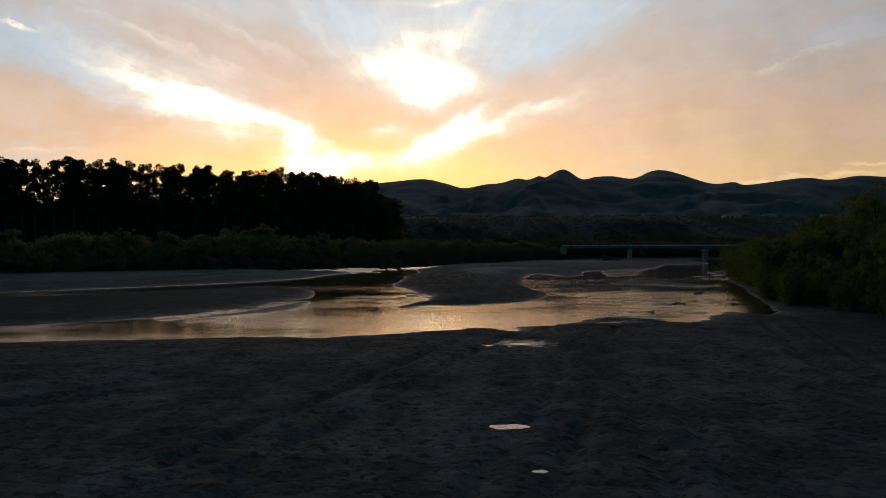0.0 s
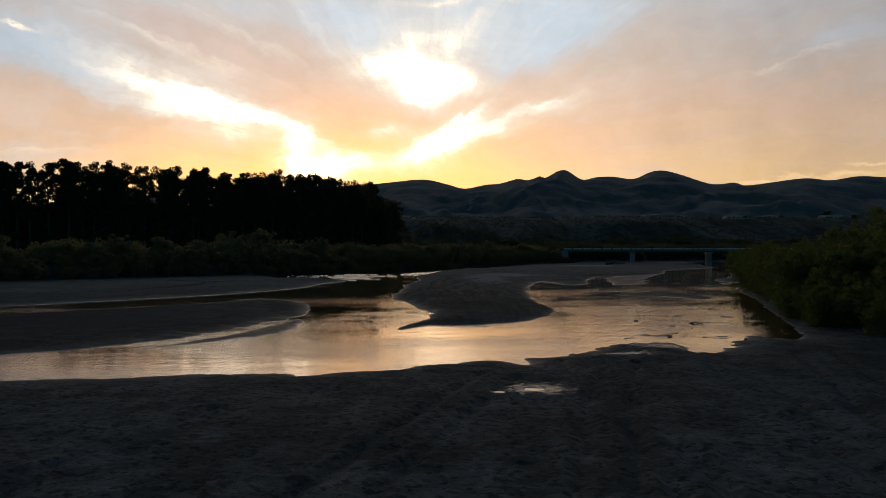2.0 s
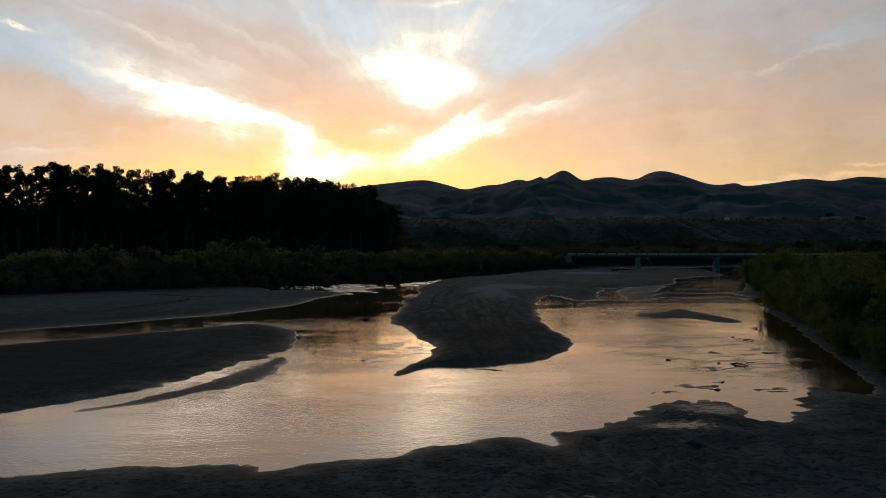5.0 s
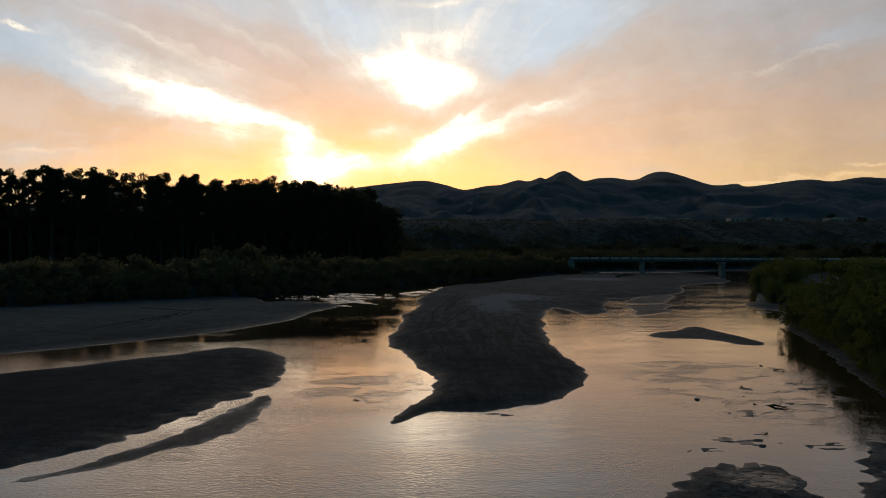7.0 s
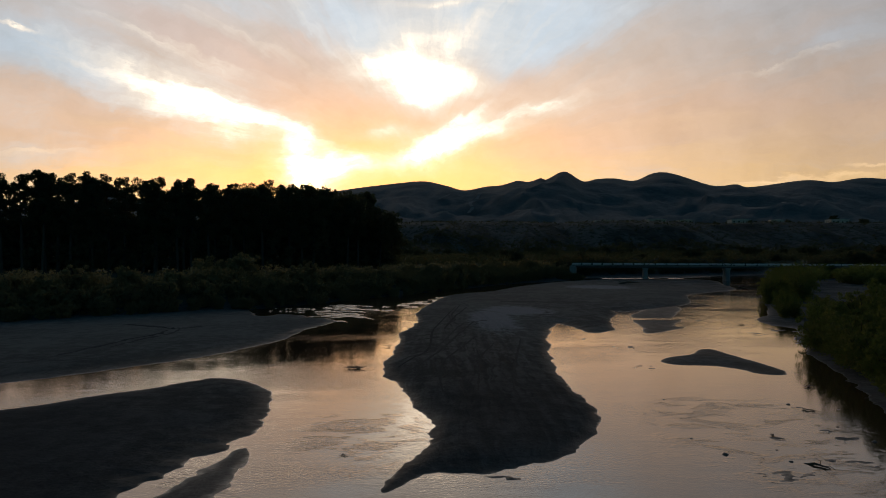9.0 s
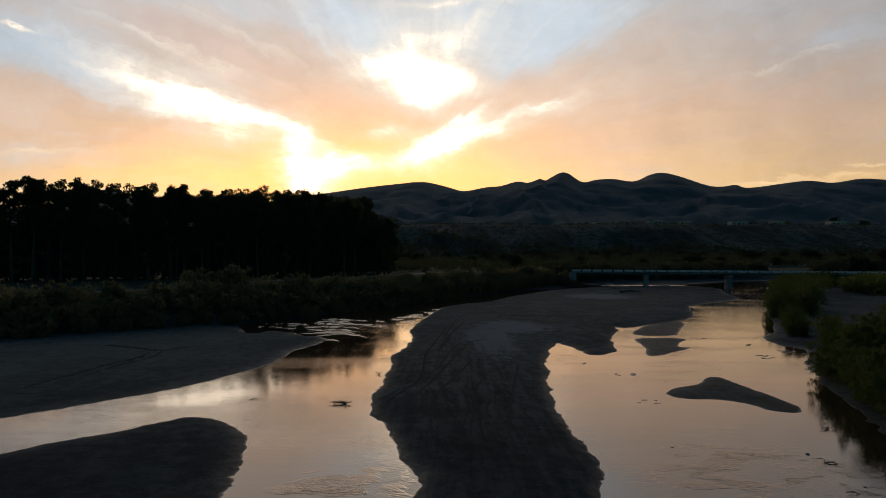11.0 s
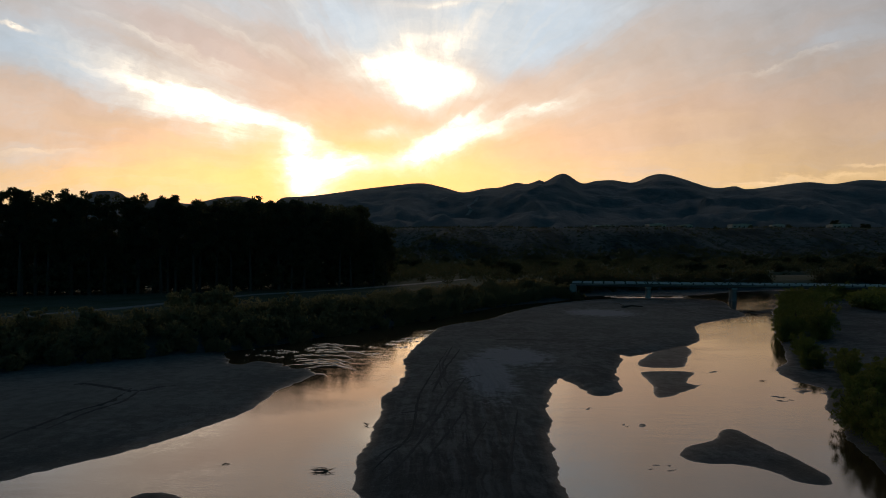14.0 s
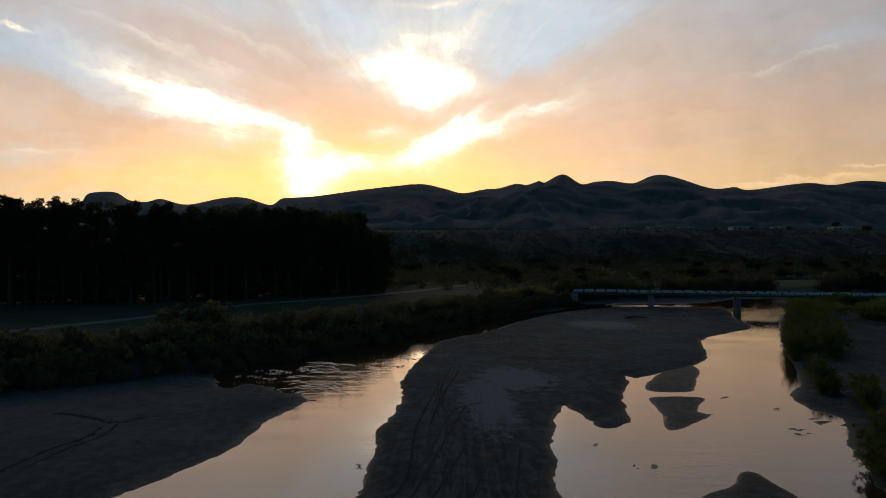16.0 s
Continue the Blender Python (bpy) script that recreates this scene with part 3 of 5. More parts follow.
BAR_EAST = [(1.8, 35.3), (3.1, 36.2), (4.5, 37.1), (5.8, 39.3), (6.8, 42.2), (7.1, 45.5), (6.9, 49.5), (6.9, 53), (7.2, 58), (7.7, 62.5),
            (8.4, 66.3), (8.6, 69), (9.5, 72.5), (10.5, 77), (11.9, 81.2), (12.7, 77.2), (13.3, 73.9), (14.9, 73.9), (16.3, 76), (17.1, 79.4),
            (18.4, 85), (20.6, 91), (21.3, 95.4), (22.4, 93.9), (26, 97), (30, 99.8), (34.6, 105.6), (37.1, 110.8), (40.8, 122),
            (44.6, 128.5), (51.5, 135), (58, 142), (63, 160), (68.5, 178), (60, 185)]
SPIT = [(-90, -12), (-60, 13), (-35, 33), (-21.6, 44), (-19.9, 45.7), (-18, 47.6), (-16.3, 49.4), (-14.9, 51.4), (-13.9, 52), (-12.1, 51.1),
        (-10.5, 49.3), (-9.2, 47), (-8.5, 44), (-8.2, 41), (-8.5, 39.3), (-9.1, 37.3), (-9.8, 34.9), (-10.2, 33.2), (-11.2, 30.9),
        (-12.1, 29.6), (-13.3, 28.2), (-15.8, 26), (-25, 21), (-45, 8), (-80, -25)]
LOW_STRIP = [(-12.2, 27.3), (-10.5, 28.1), (-9.4, 29.7), (-7.9, 32), (-7.3, 34), (-7.4, 36), (-8.0, 38), (-8.5, 36.2), (-9, 33.6), (-9.9, 31.2), (-11, 29.2)]
ISLAND = [(14.8, 57.8), (16.5, 59.9), (18.0, 60.8), (19.8, 63.2), (20.6, 63.0), (21.0, 60.6), (21.3, 57.9), (21.5, 54.8), (21.0, 53.0), (20.2, 52.8), (19.2, 53.4), (18.8, 54.8), (17.9, 55.9), (16.7, 56.3), (15.5, 56.3)]
FINGER = [(20.8, 84.6), (25.7, 84.6), (24.6, 81.8), (23.3, 79.4), (23.9, 78.2), (24.9, 79.3), (23.4, 77.0), (21.4, 75.0), (19.6, 73.3), (18.4, 73.0), (19.3, 76.8), (20.1, 80.8)]
FAR_BAR = [(45, 198), (52, 205), (62, 214), (92, 221), (90, 216), (80, 206), (70, 198), (57, 196)]
FINGER_HEAD = [(21.6, 87.4), (22.2, 90.6), (24.4, 94.6), (27, 98.8), (29.5, 102.5), (32.0, 103.5), (31.0, 98), (28.6, 93), (27.2, 89.8), (26.0, 87.2), (23.6, 86.6)]
# shoals that just break the water: x, y, half length, half width, lean, crest
SHOALS = [(13.4, 45.4, 1.4, 0.7, 10, 0.0), (13.0, 55.7, 1.8, 1.0, 0, 0.0), (13.3, 39.2, 0.9, 0.9, 0, 0.015), (11.4, 34.8, 1.9, 1.3, 20, 0.015),
          (16.2, 39.4, 0.9, 2.2, 0, 0.02), (28.6, 72.3, 1.1, 2.6, -15, 0.04), (11.7, 69.2, 0.9, 0.8, 10, 0.035), (31.9, 75.6, 1.5, 2.4, -10, 0.04),
          (14.2, 64.4, 2.2, 1.6, 0, -0.01), (1.7, 34.9, 1.2, 0.8, 0, 0.03), (9.6, 31.5, 1.8, 1.2, 0, 0.02),
          (14.0, 36.5, 2.0, 0.8, -20, 0.005), (12.0, 30.6, 1.8, 0.7, 10, 0.02), (-8.6, 33.4, 0.8, 1.6, -25, 0.03), (24.5, 64.5, 1.4, 1.0, 0, 0.0),
          (16.5, 44.5, 1.2, 1.6, 0, 0.0), (7.6, 30.2, 1.2, 0.6, 10, 0.01), (22.5, 46.0, 1.4, 2.0, 0, 0.01),
          (28.0, 84.5, 1.8, 1.0, 20, 0.0), (26.5, 95.5, 3.0, 1.6, 0, 0.01), (-2.2, 98.5, 2.4, 2.6, 0, 0.0)]
# hollows with standing water: x, y, half length, half width
PUDDLE_LEVEL = 0.30
PUDDLES = [(1.00, 9.9, 0.27, 0.13), (1.17, 7.9, 0.09, 0.07), (2.19, 18.6, 0.22, 0.16), (1.37, 18.3, 0.16, 0.07)]
# ruts left by wheels
RUTS = [[(3.9, 24), (3.6, 17), (3.4, 13.1), (3.25, 11.4), (2.9, 9), (2.2, 5)], [(4.9, 24), (4.4, 17), (4.1, 12.6), (3.95, 10.6), (3.6, 8.4), (2.9, 5)],
        [(5.2, 23), (3.1, 16.6), (2.3, 13.1), (1.4, 10.4), (0.2, 7)], [(6.1, 23), (4.0, 16.4), (3.1, 12.8), (2.2, 10.0), (1.0, 6.6)],
        [(8.5, 24), (7.2, 17), (6.6, 12), (6.2, 7)], [(9.4, 24), (8.1, 17), (7.4, 12), (7.0, 7)],
        [(12.4, 25.2), (10.3, 19.5), (8.9, 15.9), (8.0, 12.8), (7.0, 9)], [(13.6, 25.0), (11.5, 19.3), (10.1, 15.6), (9.2, 12.5), (8.2, 8.8)],
        [(-3.5, 8), (-1.5, 13.6), (1.0, 21)], [(-2.5, 7.6), (-0.5, 13.2), (2.0, 20.5)], [(-9.4, 9), (-6.6, 12.5), (-5.2, 16.5)],
        [(-44, 72), (-36.5, 76.7), (-33.3, 77.6), (-29.6, 77), (-26.3, 74.5), (-25, 68), (-27, 62)],
        [(-18, 78), (-20.5, 77.2), (-23.9, 76.1), (-25.1, 74.8), (-25.6, 69), (-28, 63)],
        [(-1.5, 100), (1.0, 84), (1.5, 72), (1.0, 60), (0.8, 50), (1.4, 40)], [(-0.3, 100), (2.4, 84), (2.9, 72), (2.4, 60), (2.2, 50), (2.6, 40)],
        [(1.5, 110), (4.0, 88), (5.0, 75), (4.6, 62), (4.0, 50), (4.4, 42)], [(0, 95), (3.2, 80), (4.0, 68), (3.5, 55), (3.1, 46)]]
TERRACE = [(-300, -140), (-120, -5), (-70, 45), (-50, 75), (-42, 87), (-34, 92.5), (-26, 99.5), (-19, 108), (-6, 129), (4, 145), (16, 166), (29, 180.5),
           (34, 197), (60, 212), (88, 221), (130, 237), (190, 260), (300, 286), (700, 330), (700, 900), (-900, 900), (-900, -140)]
EAST_TERRACE = [(19.5, 29), (20, 35), (21.5, 41), (24.5, 48), (28, 58), (32, 67), (38, 78), (42, 92), (48, 105), (58, 126), (80, 164), (100, 181), (150, 211),
                (240, 240), (420, 255), (420, -50), (40, -50), (24, 10)]

LAND = [(curve(NEAR_BANK + RIGHT_BANK), 0.34, 1.9), (curve(LEFT_BANK), 0.30, 1.8), (curve(BAR_WEST + BAR_EAST), 0.40, 1.5), (curve(SPIT), 0.24, 1.2),
        (curve(FAR_BAR), 0.20, 1.5), (curve(LOW_STRIP), 0.07, 0.7), (curve(ISLAND), 0.16, 1.0), (curve(FINGER), 0.08, 0.8), (curve(FINGER_HEAD), 0.08, 0.8)]
TERRACES = [(curve(TERRACE), 2.0, 7.0), (curve(EAST_TERRACE), 0.55, 5.0)]
RUT_LINES = [curve(r, False, 6) for r in RUTS]


def prints(x, y, cell, size, seed):
    """Scattered dents of -1..0, one or none in each cell, like trodden wet sand."""
    out = np.zeros(x.shape)
    ci, cj = np.floor(x / cell), np.floor(y / cell)
    for di in (-1, 0, 1):
        for dj in (-1, 0, 1):
            i, j = ci + di, cj + dj
            h = np.abs(np.sin(i * 127.1 + j * 311.7 + seed * 74.7) * 43758.5453)
            px, py = (i + h % 1.0) * cell, (j + (h * 7.13) % 1.0) * cell
            wide = size * (0.6 + (h * 3.7) % 1.0)
            here = (h * 11.9) % 1.0 < 0.55
            d = ((x - px) / wide) ** 2 + ((y - py) / (wide * 0.8)) ** 2
            out = np.where(here, np.minimum(out, -np.exp(-d * d)), out)
    return out


def height(x, y):
    """Ground level above the river's surface."""
    x, y = np.asarray(x, float), np.asarray(y, float)
    far = step(y, 250, 330)
    ragged = np.exp(-(((x - 9) / 7) ** 2 + ((y - 27) / 4) ** 2)) + 0.55 * np.exp(-(((x + 10.5) / 4) ** 2 + ((y - 34) / 9) ** 2)) + np.exp(-(((x + 17) / 7) ** 2 + ((y - 90) / 8) ** 2))
    wob = fbm(x * 0.9, y * 0.9, 5, 3) * (0.17 + 0.35 * ragged) + fbm(x * 0.25, y * 0.25, 2, 9) * 0.12 + fbm(x * 4.1, y * 4.1, 2, 13) * 0.07 + fbm(x * 2.3, y * 2.3, 4, 17) * 0.30 * ragged
    best = np.full(x.shape, -9.0)
    z = np.full(x.shape, -0.45)
    for line, top, reach in LAND:
        near = (x > line[:, 0].min() - 6) & (x < line[:, 0].max() + 6) & (y > line[:, 1].min() - 6) & (y < line[:, 1].max() + 6)
        d = np.full(x.shape, -9.0)
        d[near] = distance(x[near], y[near], line)
        d = d + wob * (1.0 if top > 0.2 else 0.6)
        rise = np.where(d > 0, top * (1 - np.exp(-np.maximum(d, 0) / reach)), -0.45 * (1 - np.exp(np.minimum(d, 0) / 1.8)))
        z = np.maximum(z, rise)
        best = np.maximum(best, d)
    dryness = step(z, 0.03, 0.25)
    z = z + dryness * (fbm(x * 0.35, y * 0.35, 3, 21) * 0.035 + fbm(x * 1.8, y * 1.8, 4, 31) * 0.014 + np.minimum(0, fbm(x * 0.8, y * 1.2, 3, 33)) * 0.025)
    trod = (y > 4) & (y < 30) & (np.abs(x) < 24) & (z > 0.08)
    if trod.any():
        z[trod] = z[trod] + prints(x[trod], y[trod], 0.62, 0.13, 3) * 0.022 + prints(x[trod], y[trod], 0.38, 0.08, 5) * 0.020 - prints(x[trod], y[trod], 0.5, 0.06, 9) * 0.022
    for sx, sy, length, width, lean, crest in SHOALS:
        c, s = math.cos(radians(lean)), math.sin(radians(lean))
        p, q = ((x - sx) * c + (y - sy) * s) / length, ((y - sy) * c - (x - sx) * s) / width
        r = p * p + q * q
        g = np.exp(-r * 0.9)
        lift = np.where(r < 6, -0.10 + (0.09 + crest) * g + fbm(x * 1.5, y * 5.0, 5, 55) * 0.080 * g + fbm(x * 3.2, y * 9.0, 3, 57) * 0.065 * g - 0.016, -9)
        z = np.maximum(z, np.where(lift > 0, lift * 0.35, lift))
    for line in RUT_LINES:
        near = (x > line[:, 0].min() - 2) & (x < line[:, 0].max() + 2) & (y > line[:, 1].min() - 2) & (y < line[:, 1].max() + 2) & (z > 0.05)
        if near.any():
            d = distance(x[near], y[near], line, False) + fbm(x[near] * 0.6, y[near] * 0.6, 2, 71) * 0.05
            cut = np.zeros(x.shape)
            cut[near] = -0.055 * np.exp(-(d / 0.12) ** 2) + 0.030 * np.exp(-((d - 0.32) / 0.12) ** 2)
            z = z + cut
    for px, py, length, width in PUDDLES:
        r = ((x - px) / length) ** 2 + ((y - py) / width) ** 2 + fbm(x * 2.5, y * 2.5, 3, 81) * 0.25
        f = np.exp(-np.maximum(r - 0.8, 0) * 0.35)
        z = np.where(r < 9, z * (1 - f) + (PUDDLE_LEVEL - 0.018 + 0.022 * np.clip(r - 0.5, -0.5, 1.5)) * f, z)
    for line, top, reach in TERRACES:
        near = (x > line[:, 0].min()) & (x < line[:, 0].max()) & (y > line[:, 1].min()) & (y < line[:, 1].max())
        d = np.full(x.shape, -9.0)
        d[near] = distance(x[near], y[near], line)
        z = z + top * step(d + fbm(x * 0.15, y * 0.15, 2, 41) * 1.2, 0, reach)
    # the plain climbs to the foot of the bluff, and the bluff to its flat top
    z = z + far * (np.maximum(y - 300, 0) * 0.012 + fbm(x * 0.02, y * 0.02, 3, 51) * 1.0)
    # a pool of the old channel on the plain
    z = z - 9.0 * np.exp(-(((x - 152) / 11) ** 2 + ((y - 301) / 7) ** 2) ** 2)
    brow = 600 + fbm(x * 0.006, y * 0.0, 3, 61) * 40 + fbm(x * 0.03, y * 0.0, 2, 62) * 12
    cut = np.abs(fbm(x * 0.016 + fbm(x * 0.01, y * 0.01, 2, 66) * 0.6, y * 0.006, 4, 64))
    face = step(y, brow - 150, brow)
    z = z + 27 * face - 9 * np.exp(-cut * 5.0) * face * (1 - face) * 4 * 0.5
    return z


def ground_at(x, y):
    return float(height(np.array([x]), np.array([y]))[0])


def steps(*legs):
    """Grid lines from legs of (end, spacing)."""
    out = [legs[0]]
    for end, gap in legs[1:]:
        count = max(1, round((end - out[-1]) / gap))
        out += list(np.linspace(out[-1], end, count + 1)[1:])
    return np.array(out)


def sheet(name, xs, ys, func, mat):
    gx, gy = np.meshgrid(xs, ys)
    gz = func(gx.ravel(), gy.ravel())
    co = np.stack([gx.ravel(), gy.ravel(), gz], 1)
    nx, ny = len(xs), len(ys)
    i = (np.arange(ny - 1)[:, None] * nx + np.arange(nx - 1)[None, :]).ravel()
    faces = np.stack([i, i + 1, i + nx + 1, i + nx], 1)
    me = bpy.data.meshes.new(name)
    me.vertices.add(len(co))
    me.vertices.foreach_set("co", co.ravel())
    me.loops.add(faces.size)
    me.loops.foreach_set("vertex_index", faces.ravel())
    me.polygons.add(len(faces))
    me.polygons.foreach_set("loop_start", np.arange(0, faces.size, 4))
    me.polygons.foreach_set("use_smooth", np.ones(len(faces), bool))
    me.update(calc_edges=True)
    me.validate()
    me.materials.append(mat)
    return new(name, me)


ground = sheet("ground", steps(-2600, (-600, 200), (-150, 15), (-60, 2.5), (-42, 1.2), (-28, 0.6), (-14, 0.3), (18, 0.12), (30, 0.3), (60, 0.7), (150, 2.5), (700, 12), (2600, 200)),
               steps(-400, (-40, 40), (0, 3), (5, 0.5), (24, 0.085), (48, 0.14), (62, 0.25), (112, 0.4), (200, 0.9), (330, 4), (450, 8), (640, 4), (1000, 30), (2600, 200)), height, SAND)
tagged(ground, "damp brown river sand with wheel ruts and scrubby banks", "ground", kind="structure")
water = sheet("water", np.linspace(-400, 600, 11), np.linspace(-200, 450, 8), lambda x, y: x * 0.0, WATER)
tagged(water, "shallow muddy river water reflecting the sunset", "water", kind="structure")


def make_wavelet(rng, x0, y0, long, bend, hump=0.0):
    """A curved ridge of fast water, steeper on its upstream face."""
    co, faces = [], []
    rows = 34
    phase = rng.uniform(0, 9)
    for k in range(rows):
        s = k / (rows - 1)
        swing = 0.25 * math.sin(s * 9 + phase) + 0.15 * math.sin(s * 23 + phase * 2)
        x, y = x0 + s * long, y0 + 0.20 * long * s - bend * s * s + swing + hump * 4 * s * (1 - s)
        swell = math.sin(math.pi * s) ** 0.6 * (0.65 + 0.35 * math.sin(s * 17 + phase))
        for across, up in ((-0.42, -0.02), (-0.20, 0.05), (0.0, 0.10), (0.25, 0.045), (0.6, -0.02)):
            co.append((x, y + across * (0.4 + 0.6 * swell), up * swell))
        if k:
            i = k * 5
            faces += [(i - 5 + j, i + j, i + j + 1, i - 4 + j) for j in range(4)]
    wavelet = new("wavelet", mesh("wavelet", co, faces, WATER, True))
    wavelet.parent = water


rng = np.random.default_rng(29)
# arcs that fan out from the ragged bank over the lip
for row in range(15):
    y = 83.5 + row * 1.45
    make_wavelet(rng, -14.6 - 0.10 * row + float(rng.uniform(-1.2, 1.0)), y + float(rng.uniform(-0.4, 0.4)), float(rng.uniform(3.0, 7.5)), float(rng.uniform(2.0, 4.0)), float(rng.uniform(0.6, 1.6)))
for k in range(14):
    make_wavelet(rng, float(rng.uniform(-24, -15)), float(rng.uniform(93, 101)), float(rng.uniform(0.8, 2.4)), float(rng.uniform(0.2, 1.0)))
for k in range(26):
    y = float(rng.uniform(96, 124))
    make_wavelet(rng, -8.6 + (y - 100) * 0.42 + float(rng.uniform(-1.5, 3.0)), y, float(rng.uniform(0.8, 2.4)), float(rng.uniform(0.2, 0.8)))
for k in range(16):
    make_wavelet(rng, float(rng.uniform(42, 63)), float(rng.uniform(186.5, 192)), float(rng.uniform(3, 7)), float(rng.uniform(0.6, 1.6)))

for px, py, length, width in PUDDLES:
    ring = [(math.cos(w) * length * (1.15 + 0.10 * math.sin(3 * w + px) + 0.06 * math.sin(7 * w + py)), math.sin(w) * width * (1.1 + 0.12 * math.sin(4 * w + py)), 0.004) for w in np.arange(40) * math.tau / 40]
    puddle = new("puddle", mesh("puddle", ring, [tuple(range(40))], WATER))
    puddle.location = (px, py, PUDDLE_LEVEL)
    tagged(puddle, "small shallow puddle standing in the damp sand", "puddle", "sand puddles")

# ---------------------------------------------------------------- mountains
# skyline as slope against distance: sideways, up
SKYLINE_WEST = [(-0.943, 0.0725), (-0.769, 0.0682), (-0.63, 0.0708), (-0.551, 0.0795), (-0.534, 0.0943), (-0.495, 0.096), (-0.473, 0.0838), (-0.447, 0.0812),
                (-0.425, 0.0856), (-0.386, 0.0769), (-0.334, 0.0864), (-0.299, 0.0873), (-0.26, 0.076), (-0.243, 0.0856), (-0.221, 0.0873), (-0.186, 0.0899),
                (-0.125, 0.0986), (-0.073, 0.1047), (-0.03, 0.1082), (0.005, 0.1012), (0.033, 0.0943)]
SKYLINE_EAST = [(0.066, 0.1003), (0.088, 0.1021), (0.114, 0.109), (0.131, 0.1073), (0.149, 0.1134), (0.157, 0.1108), (0.179, 0.1221), (0.192, 0.1212), (0.214, 0.1082),
                (0.236, 0.1117), (0.262, 0.1125), (0.292, 0.109), (0.318, 0.1195), (0.337, 0.1221), (0.362, 0.1169), (0.405, 0.103), (0.427, 0.1012), (0.449, 0.1038),
                (0.47, 0.0995), (0.553, 0.1099), (0.597, 0.1073), (0.64, 0.1134), (0.683, 0.1117), (0.797, 0.1073), (0.97, 0.0986)]


def mountain_height(x, y):
    line = curve([(-1.6, 0.06)] + SKYLINE_WEST + SKYLINE_EAST + [(1.6, 0.09)], False, 6)
    u = x / y
    # the crest keeps its line; lower down the slopes wander off into spurs
    us = np.linspace(-1.6, 1.6, 801)
    crest = np.interp(us, line[:, 0], line[:, 1])
    bell = np.exp(-(np.arange(-40, 41) / 15.0) ** 2)
    broad = np.convolve(np.pad(crest, 40, "edge"), bell / bell.sum(), "valid")
    bend = fbm(x * 0.0035, y * 0.0035, 3, 23) * 0.06
    ridge = 1750 + 230 * value_noise(u * 7.0, u * 0.0, 5)
    s = y / ridge
    sharp = step(s, 0.80, 0.97)
    e = np.interp(u, line[:, 0], line[:, 1]) * sharp + np.interp(u + bend, us, broad) * (1 - sharp)
    shape = np.where(s < 1, step(s, 0.36, 1.12) / step(np.array([1.0]), 0.36, 1.12)[0], np.maximum(1 - (s - 1) * 1.6, -0.2))
    gully = np.abs(fbm(x * 0.006 + fbm(x * 0.004, y * 0.004, 2, 8) * 0.7, y * 0.003, 4, 15)) * 13 + fbm(x * 0.012, y * 0.010, 5, 17) * 10 + np.abs(fbm(x * 0.022 + fbm(x * 0.01, y * 0.01, 2, 19), y * 0.007, 4, 18)) * 7
    away = np.clip((1 - s) * 4, 0, 1) * np.clip((s - 0.36) * 5, 0, 1)
    return e * ridge * shape + 4 - gully * away


# fan-shaped sheet, so that the far crest stays finely cut
fan_u, fan_y = np.linspace(-1.35, 1.35, 700), steps(640, (1450, 16), (2050, 12), (2500, 60))
mountain = sheet("mountain_range", fan_u, fan_y, lambda u, y: mountain_height(u * y, y), ROCK)
co = np.empty(len(mountain.data.vertices) * 3)
mountain.data.vertices.foreach_get("co", co)
co = co.reshape(-1, 3)
co[:, 0] *= co[:, 1]
mountain.data.vertices.foreach_set("co", co.ravel())
mountain.data.update()
tagged(mountain, "bare desert mountains dark against the sunset", "mountain", kind="structure")



def hill_track(line, width):
    """A worn pale track over the mountain side, along a line of (sideways, up) slopes seen from the river."""
    ys = np.arange(650.0, 2000.0, 2.0)
    left, right = [], []
    for u, e in curve(line, False, 10):
        over = np.nonzero(mountain_height(u * ys, ys) > e * ys + 12)[0]
        if len(over):
            y = ys[over[0]]
            z = float(mountain_height(np.array([u * y]), np.array([y]))[0]) + 2.5
            left.append((u * y - width / 2, y - 5, z)), right.append((u * y + width / 2, y - 5, z))
    count = len(left)
    faces = [(k, k + 1, count + k + 1, count + k) for k in range(count - 1)]
    track = new("track", mesh("track", left + right, faces, DUST, True))
    track.parent = mountain


DUST = plain("pale_dust", (0.16, 0.155, 0.15), (0.27, 0.26, 0.25), 0.05, 0.95, 0, 0.2, 0.3)
hill_track([(0.0557, 0.0815), (0.0496, 0.0722), (0.041, 0.067), (0.0444, 0.060), (0.0383, 0.052)], 7.0)
hill_track([(-0.006, 0.074), (0.002, 0.078), (0.010, 0.081)], 4.0)


# ---------------------------------------------------------------- plants
def leaf_cloud(rng, centres, radii, per, length, width, droop=0.0, corners=3):
    """Many small leaf blades scattered in clumps, as vertices and faces."""
    k = np.repeat(np.arange(len(centres)), per)
    d = rng.normal(size=(len(k), 3))
    d /= np.linalg.norm(d, axis=1)[:, None]
    p = centres[k] + d * (radii[k] * rng.uniform(0.25, 1.0, len(k)) ** 0.6)[:, None] * np.array([1, 1, 0.8])
    a = rng.normal(size=(len(k), 3)) + np.array([0, 0, droop]) + d * 0.6
    a /= np.linalg.norm(a, axis=1)[:, None]
    b = np.cross(a, rng.normal(size=(len(k), 3)))
    b /= np.linalg.norm(b, axis=1)[:, None] + 1e-9
    size = rng.uniform(0.6, 1.4, len(k))[:, None]
    a, b = a * length * size, b * width * size
    if corners == 3:
        v = np.stack([p - a * 0.5 - b * 0.5, p - a * 0.5 + b * 0.5, p + a * 0.6], 1)
    else:
        v = np.stack([p - a * 0.5, p + b * 0.5, p + a * 0.5, p - b * 0.5], 1)
    return v.reshape(-1, 3), np.arange(len(p) * corners).reshape(-1, corners)


